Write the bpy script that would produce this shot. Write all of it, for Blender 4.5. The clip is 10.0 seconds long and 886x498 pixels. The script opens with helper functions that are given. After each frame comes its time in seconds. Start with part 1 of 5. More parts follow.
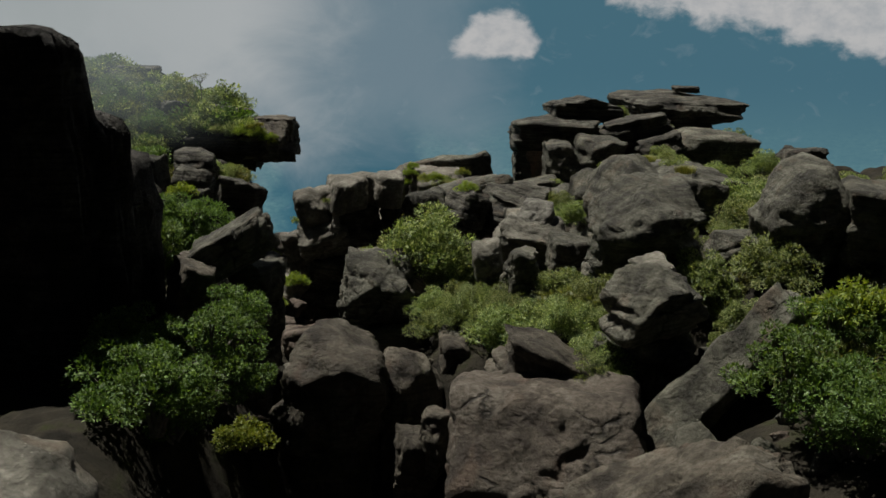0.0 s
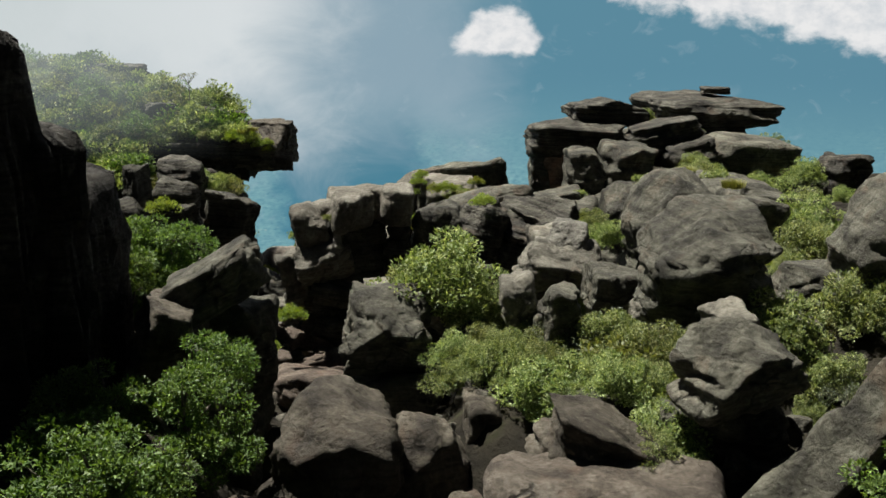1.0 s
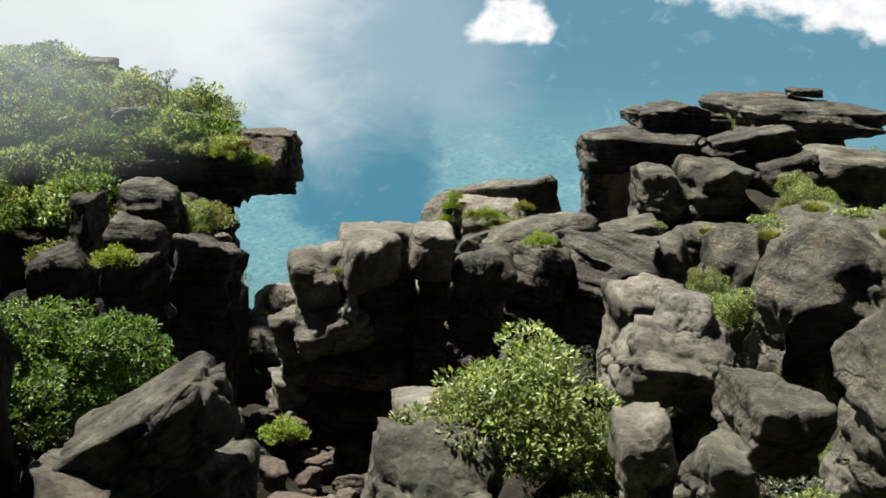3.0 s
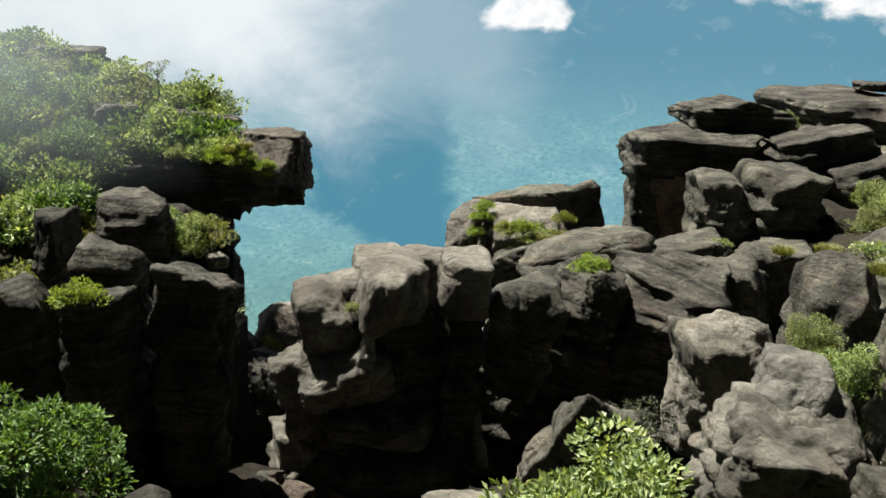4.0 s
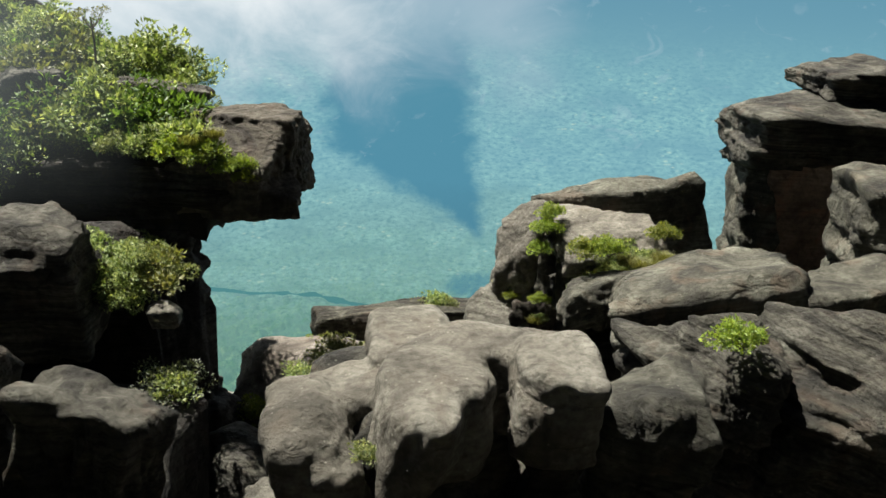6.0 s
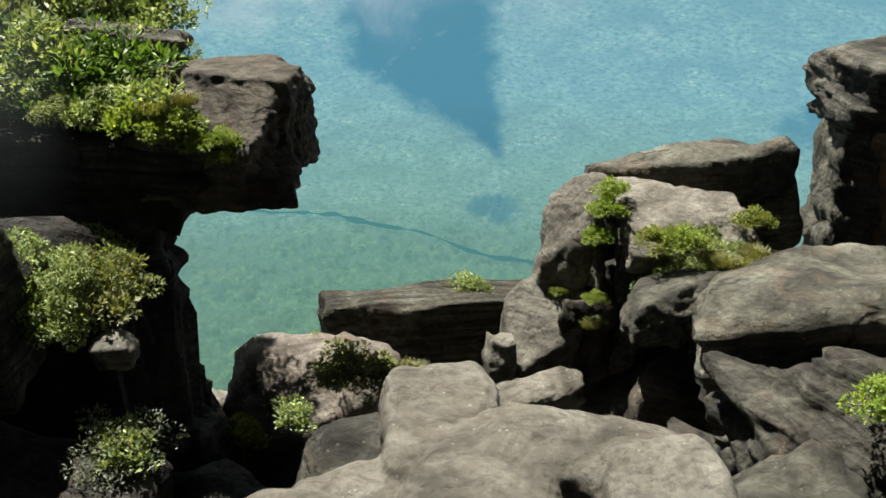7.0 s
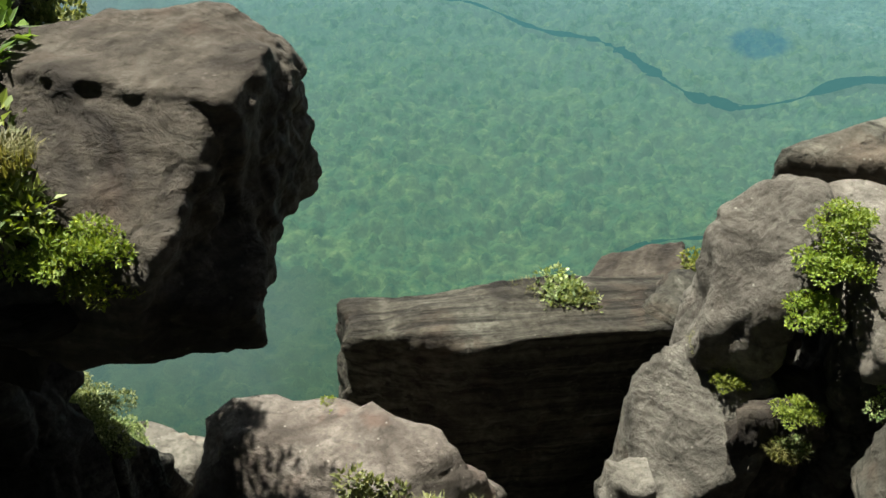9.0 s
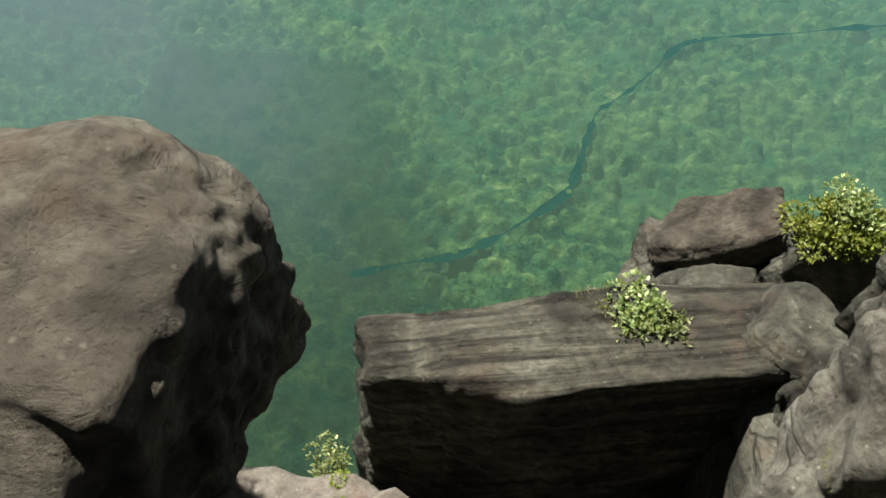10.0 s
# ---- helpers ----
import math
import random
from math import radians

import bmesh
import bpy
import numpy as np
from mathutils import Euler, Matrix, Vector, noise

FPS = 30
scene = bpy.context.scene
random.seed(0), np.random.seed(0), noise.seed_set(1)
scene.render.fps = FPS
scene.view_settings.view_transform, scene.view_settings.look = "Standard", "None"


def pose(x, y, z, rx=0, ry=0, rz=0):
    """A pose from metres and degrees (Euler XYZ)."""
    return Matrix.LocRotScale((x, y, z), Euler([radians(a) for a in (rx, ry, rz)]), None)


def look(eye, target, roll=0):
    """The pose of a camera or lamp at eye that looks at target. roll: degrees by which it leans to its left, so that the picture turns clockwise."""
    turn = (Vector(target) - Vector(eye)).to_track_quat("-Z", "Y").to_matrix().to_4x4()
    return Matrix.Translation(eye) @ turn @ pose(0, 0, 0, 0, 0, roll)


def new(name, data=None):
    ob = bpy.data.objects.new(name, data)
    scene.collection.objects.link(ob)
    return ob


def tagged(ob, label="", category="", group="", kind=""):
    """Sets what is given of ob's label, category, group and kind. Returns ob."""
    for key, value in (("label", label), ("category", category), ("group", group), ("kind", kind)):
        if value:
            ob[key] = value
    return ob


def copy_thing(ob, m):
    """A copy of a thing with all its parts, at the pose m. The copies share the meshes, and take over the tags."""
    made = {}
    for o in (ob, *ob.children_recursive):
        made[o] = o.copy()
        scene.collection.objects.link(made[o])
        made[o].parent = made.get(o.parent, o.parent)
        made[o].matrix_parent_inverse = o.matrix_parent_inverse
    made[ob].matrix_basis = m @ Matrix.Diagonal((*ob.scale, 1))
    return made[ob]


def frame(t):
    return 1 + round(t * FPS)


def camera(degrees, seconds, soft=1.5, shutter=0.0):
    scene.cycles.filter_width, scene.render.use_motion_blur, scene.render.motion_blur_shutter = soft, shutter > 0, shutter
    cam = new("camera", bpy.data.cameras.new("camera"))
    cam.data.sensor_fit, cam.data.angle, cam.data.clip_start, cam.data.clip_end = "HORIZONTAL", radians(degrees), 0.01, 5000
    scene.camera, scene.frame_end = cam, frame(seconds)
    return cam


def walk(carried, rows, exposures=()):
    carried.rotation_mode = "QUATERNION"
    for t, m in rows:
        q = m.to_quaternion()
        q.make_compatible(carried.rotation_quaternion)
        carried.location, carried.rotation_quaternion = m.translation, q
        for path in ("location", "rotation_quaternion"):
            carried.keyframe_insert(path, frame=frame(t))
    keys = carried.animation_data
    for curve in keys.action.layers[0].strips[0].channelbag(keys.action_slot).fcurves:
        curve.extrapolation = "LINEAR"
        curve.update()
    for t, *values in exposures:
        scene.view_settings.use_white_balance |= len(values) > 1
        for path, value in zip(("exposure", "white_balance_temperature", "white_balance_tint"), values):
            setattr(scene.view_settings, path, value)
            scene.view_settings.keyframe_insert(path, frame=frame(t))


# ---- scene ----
cam = camera(50.7, 10.0)
METRES, EYE, TILT, LEAN, TURN = 60.0, 30.0, -13.0, 0.0, 0.0
ROWS = [
    (0.0, 0.0, 0.0, 0.0, -0.0, 0.0, 0.0),
    (0.5, -0.0059, 0.0471, 0.0105, 0.01, -0.11, -0.04),
    (1.0, -0.0117, 0.0944, 0.0209, 0.03, -0.2, -0.13),
    (1.5, -0.0175, 0.1416, 0.032, 0.05, -0.3, -0.21),
    (2.0, -0.0234, 0.1892, 0.0434, 0.08, -0.41, -0.29),
    (2.5, -0.0294, 0.237, 0.0543, 0.31, -0.62, -0.47),
    (4.0, -0.0476, 0.3832, 0.0856, 1.63, -1.72, -0.91),
    (4.5, -0.0536, 0.4323, 0.0954, 1.91, -2.2, -1.07),
    (5.0, -0.0595, 0.482, 0.1047, 2.13, -2.74, -1.19),
    (6.5, -0.077, 0.6309, 0.1342, 3.46, -7.59, -1.68),
    (7.0, -0.0833, 0.6807, 0.144, 4.17, -10.32, -1.87),
    (7.5, -0.0893, 0.7262, 0.1534, 4.93, -13.31, -2.01),
    (8.0, -0.0965, 0.7758, 0.1636, 5.75, -16.63, -2.16),
    (8.5, -0.1039, 0.825, 0.1742, 6.61, -20.05, -2.3),
    (9.0, -0.1116, 0.8739, 0.1843, 7.53, -24.24, -2.32),
    (9.5, -0.1198, 0.9223, 0.1946, 8.75, -29.23, -2.42),
    (10.0, -0.1281, 0.9702, 0.2045, 10.16, -36.94, -2.12),
]
walk(cam, [(t, pose(0, 0, EYE, TILT, LEAN, TURN) @ pose(METRES * x, METRES * y, METRES * z, 90 + pitch, roll, yaw)) for t, x, y, z, yaw, pitch, roll in ROWS],
     exposures=((0.0, 0.3), (0.5, 0.8), (1.0, 1.15), (1.5, 1.4), (2.0, 1.5), (10.0, 1.5)))

# ---------------------------------------------------------------- exposure, world, sun
scene.view_settings.exposure = 0.0
SUN_AZ, SUN_EL = radians(-48.0), radians(64.0)      # from straight ahead towards the left; height

world = bpy.data.worlds.new("world")
scene.world = world
world.use_nodes = True
wn = world.node_tree.nodes
sky = wn.new("ShaderNodeTexSky")
sky.sky_type = "NISHITA"
sky.sun_disc = False
sky.sun_elevation = SUN_EL
sky.sun_rotation = SUN_AZ
world.node_tree.links.new(sky.outputs[0], wn["Background"].inputs[0])
wn["Background"].inputs[1].default_value = 0.003

sun = new("sun", bpy.data.lights.new("sun", "SUN"))
sun.data.energy = 5.0
sun.data.angle = radians(0.53)
sun.data.color = (1.0, 0.95, 0.86)
SUN_DIR = Vector((math.sin(SUN_AZ) * math.cos(SUN_EL), math.cos(SUN_AZ) * math.cos(SUN_EL), math.sin(SUN_EL)))
sun.matrix_world = look(SUN_DIR * 500, (0, 0, 0))

# ---------------------------------------------------------------- vector noise
def hash3(i, j, k, seed):
    n = (i * 374761393 + j * 668265263 + k * 2147483647 + seed * 144269504) & 0xFFFFFFFF
    n = ((n ^ (n >> 13)) * 1274126177) & 0xFFFFFFFF
    return ((n ^ (n >> 16)) & 0xFFFF) / 32767.5 - 1.0


def vnoise(p, seed=0):
    """Smooth value noise in -1..1 at the rows of p."""
    i = np.floor(p).astype(np.int64)
    f = p - i
    f = f * f * f * (f * (f * 6 - 15) + 10)
    out = 0.0
    for a in (0, 1):
        for b in (0, 1):
            for c in (0, 1):
                w = (f[:, 0] if a else 1 - f[:, 0]) * (f[:, 1] if b else 1 - f[:, 1]) * (f[:, 2] if c else 1 - f[:, 2])
                out = out + w * hash3(i[:, 0] + a, i[:, 1] + b, i[:, 2] + c, seed)
    return out


def fbm(p, seed=0, octaves=4):
    out, amp = 0.0, 1.0
    for o in range(octaves):
        out = out + amp * vnoise(p * 2.03 ** o + 17.3 * o, seed + o)
        amp *= 0.5
    return out


# ---------------------------------------------------------------- materials
class Nodes:
    """Short hand for building a node material."""

    def __init__(self, name):
        self.mat = bpy.data.materials.new(name)
        self.mat.use_nodes = True
        self.tree = self.mat.node_tree
        self.bsdf = self.tree.nodes["Principled BSDF"]
        self.out = self.tree.nodes["Material Output"]

    def add(self, kind, feature=None, operation=None, interpolation_type=None, data_type=None, blend_type=None):
        n = self.tree.nodes.new(kind)
        if feature:
            n.feature = feature
        if operation:
            n.operation = operation
        if interpolation_type:
            n.interpolation_type = interpolation_type
        if data_type:
            n.data_type = data_type
        if blend_type:
            n.blend_type = blend_type
        return n

    def link(self, a, b):
        self.tree.links.new(a, b)

    def noise(self, coord, scale, detail=4.0, rough=0.55, distort=0.0):
        n = self.add("ShaderNodeTexNoise")
        n.inputs["Scale"].default_value = scale
        n.inputs["Detail"].default_value = detail
        n.inputs["Roughness"].default_value = rough
        n.inputs["Distortion"].default_value = distort
        self.link(coord, n.inputs["Vector"])
        return n.outputs["Fac"]

    def ramp(self, fac, stops):
        n = self.add("ShaderNodeValToRGB")
        e = n.color_ramp.elements
        while len(e) < len(stops):
            e.new(0.5)
        for el, (pos, col) in zip(e, stops):
            el.position = pos
            el.color = (*col, 1.0) if not isinstance(col, float) else (col, col, col, 1.0)
        self.link(fac, n.inputs["Fac"])
        return n.outputs["Color"]

    def mix(self, fac, a, b, mode="MIX"):
        n = self.add("ShaderNodeMix", data_type="RGBA", blend_type=mode)
        for sock, v in ((n.inputs[0], fac), (n.inputs[6], a), (n.inputs[7], b)):
            if isinstance(v, (float, int)):
                sock.default_value = v
            elif isinstance(v, tuple):
                sock.default_value = (*v, 1.0)
            else:
                self.link(v, sock)
        return n.outputs[2]

    def math(self, op, a, b=0.0, c=0.0):
        n = self.add("ShaderNodeMath", operation=op)
        for sock, v in zip(n.inputs, (a, b, c)):
            if isinstance(v, (float, int)):
                sock.default_value = v
            else:
                self.link(v, sock)
        return n.outputs[0]

    def bump(self, height, strength, distance, normal=None):
        n = self.add("ShaderNodeBump")
        n.inputs["Strength"].default_value = strength
        n.inputs["Distance"].default_value = distance
        self.link(height, n.inputs["Height"])
        if normal is not None:
            self.link(normal, n.inputs["Normal"])
        return n.outputs["Normal"]


def mapped(m, coord, scale):
    n = m.add("ShaderNodeMapping")
    n.inputs["Scale"].default_value = scale
    m.link(coord, n.inputs["Vector"])
    return n.outputs["Vector"]


def rock_material(name, dark, mid, pale, red, spots=0.5, bands=0.5, wet=0.0, stretch=(0.25, 0.25, 5.0), split=0.5):
    """Weathered sandstone: dark crust, paler wear, reddish fresh stone, thin beds, lichen flecks."""
    m = Nodes(name)
    pos = m.add("ShaderNodeTexCoord").outputs["Object"]
    rnd = m.add("ShaderNodeObjectInfo").outputs["Random"]
    big = m.noise(pos, 0.55, 5, 0.6, 0.6)
    col = m.ramp(big, [(0.36, tuple(0.75 * v for v in dark)), (0.50, mid), (0.70, tuple(0.45 * a + 0.55 * b for a, b in zip(mid, pale)))])
    fine = m.noise(pos, 6.0, 6, 0.65)
    col = m.mix(m.math("MULTIPLY", m.ramp(fine, [(0.42, 0.0), (0.66, 1.0)]), 0.6), col, tuple(v * 0.42 for v in mid))
    # reddish patches of fresh stone
    redmask = m.ramp(m.noise(pos, 0.8, 3, 0.5, 1.0), [(0.55, 0.0), (0.68, 1.0)])
    col = m.mix(m.math("MULTIPLY", redmask, 0.55), col, red)
    # beds
    flat = mapped(m, pos, stretch)
    bed = m.noise(flat, 1.6, 4, 0.6, 0.35)
    col = m.mix(min(1.0, bands * 0.9), col, m.mix(1.0, col, m.ramp(bed, [(0.38, 0.28), (0.52, 1.0), (0.66, 1.4)]), "MULTIPLY"))
    # lichen flecks and blotches
    vor = m.add("ShaderNodeTexVoronoi", feature="F1")
    vor.inputs["Scale"].default_value = 5.2
    m.link(pos, vor.inputs["Vector"])
    fleck = m.ramp(vor.outputs["Distance"], [(0.06, 1.0), (0.16, 0.0)])
    fleck = m.math("MULTIPLY", fleck, m.ramp(m.noise(pos, 1.7, 2), [(0.45, 0.0), (0.56, 1.0)]))
    col = m.mix(m.math("MULTIPLY", fleck, spots), col, pale)
    blot = m.ramp(m.noise(pos, 2.3, 6, 0.7, 0.8), [(0.58, 0.0), (0.68, 1.0)])
    col = m.mix(m.math("MULTIPLY", blot, spots * 0.45), col, tuple(0.6 * a + 0.4 * b for a, b in zip(pale, mid)))
    bent = m.add("ShaderNodeVectorMath", operation="MULTIPLY_ADD")
    wob = m.add("ShaderNodeTexNoise")
    wob.inputs["Scale"].default_value = 1.3
    wob.inputs["Detail"].default_value = 5.0
    m.link(pos, wob.inputs["Vector"])
    m.link(wob.outputs["Color"], bent.inputs[0])
    bent.inputs[1].default_value = (0.9, 0.9, 0.9)
    m.link(mapped(m, pos, (1.0, 1.0, 1.7)), bent.inputs[2])
    web = m.add("ShaderNodeTexVoronoi", feature="DISTANCE_TO_EDGE")
    web.inputs["Scale"].default_value = 0.62
    m.link(bent.outputs[0], web.inputs["Vector"])
    line = m.ramp(web.outputs["Distance"], [(0.006, 0.0), (0.055, 1.0)])
    part_mask = m.ramp(m.noise(pos, 0.5, 2), [(0.52, 0.0), (0.60, 1.0)])
    crackf = m.math("SUBTRACT", 1.0, m.math("MULTIPLY", m.math("MULTIPLY", m.math("SUBTRACT", 1.0, line), part_mask), split))
    col = m.mix(1.0, col, m.ramp(crackf, [(0.0, 0.25), (1.0, 1.0)]), "MULTIPLY")
    hsv = m.add("ShaderNodeHueSaturation")
    m.link(m.math("MULTIPLY_ADD", rnd, 0.35, 0.82), hsv.inputs["Value"])
    m.link(col, hsv.inputs["Color"])
    m.link(hsv.outputs[0], m.bsdf.inputs["Base Color"])
    m.link(m.ramp(fine, [(0.3, 0.62 - wet), (0.7, 0.92 - wet)]), m.bsdf.inputs["Roughness"])
    m.bsdf.inputs["Specular IOR Level"].default_value = 0.2
    n1 = m.bump(bed, 0.55 * bands + 0.1, 0.16)
    n2 = m.bump(m.noise(pos, 2.2, 9, 0.70, 0.5), 1.0, 0.22, n1)
    pit = m.add("ShaderNodeTexVoronoi", feature="F1")
    pit.inputs["Scale"].default_value = 5.5
    m.link(pos, pit.inputs["Vector"])
    n2 = m.bump(m.ramp(pit.outputs["Distance"], [(0.1, 0.0), (0.5, 1.0)]), 0.35, 0.05, n2)
    n2 = m.bump(crackf, 0.8, 0.10, n2)
    n3 = m.bump(fine, 0.7, 0.05, n2)
    m.link(n3, m.bsdf.inputs["Normal"])
    return m.mat


ROCK = rock_material("weathered_sandstone", (0.034, 0.033, 0.027), (0.092, 0.090, 0.070), (0.265, 0.270, 0.220), (0.105, 0.080, 0.057), 0.6, 0.5, 0.0, (0.25, 0.25, 5.0), 0.75)
ROCK_BEDDED = rock_material("bedded_sandstone", (0.024, 0.023, 0.020), (0.068, 0.065, 0.052), (0.210, 0.212, 0.175), (0.073, 0.052, 0.037), 0.35, 0.9)
ROCK_PALE = rock_material("pale_sandstone", (0.088, 0.084, 0.068), (0.172, 0.164, 0.135), (0.400, 0.395, 0.335), (0.145, 0.113, 0.081), 0.6, 0.3)
ROCK_BROWN = rock_material("brown_sandstone", (0.034, 0.029, 0.023), (0.088, 0.078, 0.060), (0.215, 0.205, 0.168), (0.070, 0.049, 0.035), 0.35, 0.45)
ROCK_PINK = rock_material("pink_bare_sandstone", (0.136, 0.102, 0.077), (0.232, 0.171, 0.128), (0.410, 0.326, 0.259), (0.299, 0.163, 0.109), 0.25, 0.3)
# dark crust, blackened further to paint deep shade onto walls and cliffs
ROCK_BLACK_SHADE = rock_material("black_crust_and_shade_sandstone", (0.008, 0.008, 0.007), (0.020, 0.019, 0.017), (0.110, 0.106, 0.092), (0.030, 0.022, 0.017), 0.25, 0.9)
ROCK_GRAIN = rock_material("grained_sandstone", (0.024, 0.022, 0.018), (0.060, 0.057, 0.043), (0.189, 0.192, 0.154), (0.070, 0.054, 0.039), 0.4, 1.0, 0.0, (0.16, 3.6, 3.6), 0.0)

ROCK_CAP = rock_material("smooth_speckled_sandstone", (0.095, 0.088, 0.071), (0.165, 0.154, 0.127), (0.420, 0.415, 0.355), (0.125, 0.108, 0.084), 0.6, 0.12, 0.0, (0.25, 0.25, 5.0), 0.35)
ROCK_WHITE = rock_material("white_worn_sandstone", (0.10, 0.097, 0.085), (0.19, 0.185, 0.16), (0.40, 0.39, 0.35), (0.16, 0.14, 0.12), 0.5, 0.3)
ROCK_ROSE = rock_material("rosy_bare_sandstone", (0.105, 0.090, 0.074), (0.165, 0.146, 0.122), (0.380, 0.360, 0.310), (0.150, 0.100, 0.076), 0.55, 0.3)
ROCK_TAN = rock_material("reddish_broken_sandstone", (0.060, 0.046, 0.037), (0.108, 0.086, 0.068), (0.270, 0.240, 0.205), (0.125, 0.077, 0.057), 0.35, 0.3)

ROCK_SPLIT = rock_material("cracked_brown_sandstone", (0.052, 0.043, 0.035), (0.105, 0.090, 0.072), (0.250, 0.232, 0.195), (0.112, 0.080, 0.060), 0.4, 0.25, 0.0, (0.25, 0.25, 5.0), 1.0)


def soil_material():
    m = Nodes("dark_peat_and_rubble")
    pos = m.add("ShaderNodeTexCoord").outputs["Object"]
    a = m.noise(pos, 0.7, 6, 0.6, 0.4)
    col = m.ramp(a, [(0.35, (0.012, 0.011, 0.009)), (0.55, (0.030, 0.027, 0.020)), (0.7, (0.030, 0.036, 0.014))])
    m.link(col, m.bsdf.inputs["Base Color"])
    m.bsdf.inputs["Roughness"].default_value = 0.95
    m.bsdf.inputs["Specular IOR Level"].default_value = 0.1
    m.link(m.bump(m.noise(pos, 3.0, 8, 0.7), 0.8, 0.25), m.bsdf.inputs["Normal"])
    return m.mat


SOIL = soil_material()


def leaf_material(name, a, b, c, through_light=0.35):
    """Leaves: each one its own tone between three greens, a waxy face and light that shines through."""
    m = Nodes(name)
    geo = m.add("ShaderNodeNewGeometry")
    obj = m.add("ShaderNodeObjectInfo")
    col = m.ramp(geo.outputs["Random Per Island"], [(0.0, a), (0.5, b), (0.95, c), (1.0, tuple(min(1, 1.6 * v) for v in c))])
    big = m.noise(m.add("ShaderNodeTexCoord").outputs["Object"], 1.1, 2)
    col = m.mix(m.ramp(big, [(0.35, 0.45), (0.65, 0.0)]), col, a)
    hsv = m.add("ShaderNodeHueSaturation")
    m.link(m.math("MULTIPLY_ADD", obj.outputs["Random"], 0.5, 0.75), hsv.inputs["Value"])
    m.link(m.math("MULTIPLY_ADD", obj.outputs["Random"], 0.03, 0.485), hsv.inputs["Hue"])
    m.link(col, hsv.inputs["Color"])
    m.link(hsv.outputs[0], m.bsdf.inputs["Base Color"])
    m.bsdf.inputs["Roughness"].default_value = 0.55
    tr = m.add("ShaderNodeBsdfTranslucent")
    m.link(m.mix(1.0, hsv.outputs[0], (1.25, 1.2, 0.5), "MULTIPLY"), tr.inputs["Color"])
    sh = m.add("ShaderNodeMixShader")
    sh.inputs[0].default_value = through_light
    m.link(m.bsdf.outputs[0], sh.inputs[1])
    m.link(tr.outputs[0], sh.inputs[2])
    m.link(sh.outputs[0], m.out.inputs["Surface"])
    return m.mat


LEAF_BRIGHT = leaf_material("bright_leaves", (0.066, 0.102, 0.032), (0.195, 0.252, 0.090), (0.430, 0.480, 0.245))
LEAF_DARK = leaf_material("dark_glossy_leaves", (0.034, 0.066, 0.014), (0.088, 0.155, 0.032), (0.185, 0.280, 0.070))
LEAF_OLIVE = leaf_material("olive_leaves", (0.062, 0.078, 0.022), (0.150, 0.172, 0.054), (0.290, 0.300, 0.120))
LEAF_LIME = leaf_material("lime_green_leaves", (0.096, 0.138, 0.017), (0.181, 0.244, 0.027), (0.298, 0.341, 0.053))
LEAF_GREY = leaf_material("grey_green_leaves", (0.058, 0.072, 0.048), (0.106, 0.128, 0.090), (0.234, 0.255, 0.203))
GRASS = leaf_material("yellow_green_grass", (0.106, 0.117, 0.032), (0.171, 0.181, 0.053), (0.288, 0.288, 0.117))


def bark_material():
    m = Nodes("grey_bark")
    pos = m.add("ShaderNodeTexCoord").outputs["Object"]
    m.link(m.ramp(m.noise(pos, 9, 5), [(0.3, (0.05, 0.042, 0.034)), (0.7, (0.16, 0.145, 0.125))]), m.bsdf.inputs["Base Color"])
    m.bsdf.inputs["Roughness"].default_value = 0.9
    return m.mat


BARK = bark_material()


# ---------------------------------------------------------------- far distance: valley and hazy ring
VALLEY_Z = -700.0
FAR = 3200.0


def haze_nodes(m):
    """Place, its parts, distance on the plan, and bearing and height angle as seen from the plateau, in degrees."""
    pos = m.add("ShaderNodeNewGeometry").outputs["Position"]
    sep = m.add("ShaderNodeSeparateXYZ")
    m.link(pos, sep.inputs[0])
    x2 = m.math("MULTIPLY", sep.outputs[0], sep.outputs[0])
    y2 = m.math("MULTIPLY", sep.outputs[1], sep.outputs[1])
    dist = m.math("SQRT", m.math("ADD", x2, y2))
    az = m.math("MULTIPLY", m.math("ARCTAN2", sep.outputs[0], sep.outputs[1]), 57.2958)
    el = m.math("MULTIPLY", m.math("ARCTAN2", m.math("SUBTRACT", sep.outputs[2], 30.0), dist), 57.2958)
    return pos, dist, az, el


def soft_step(m, v, a, b):
    c = m.add("ShaderNodeMapRange", interpolation_type="SMOOTHSTEP")
    m.link(v, c.inputs["Value"])
    c.inputs["From Min"].default_value = a
    c.inputs["From Max"].default_value = b
    return c.outputs["Result"]


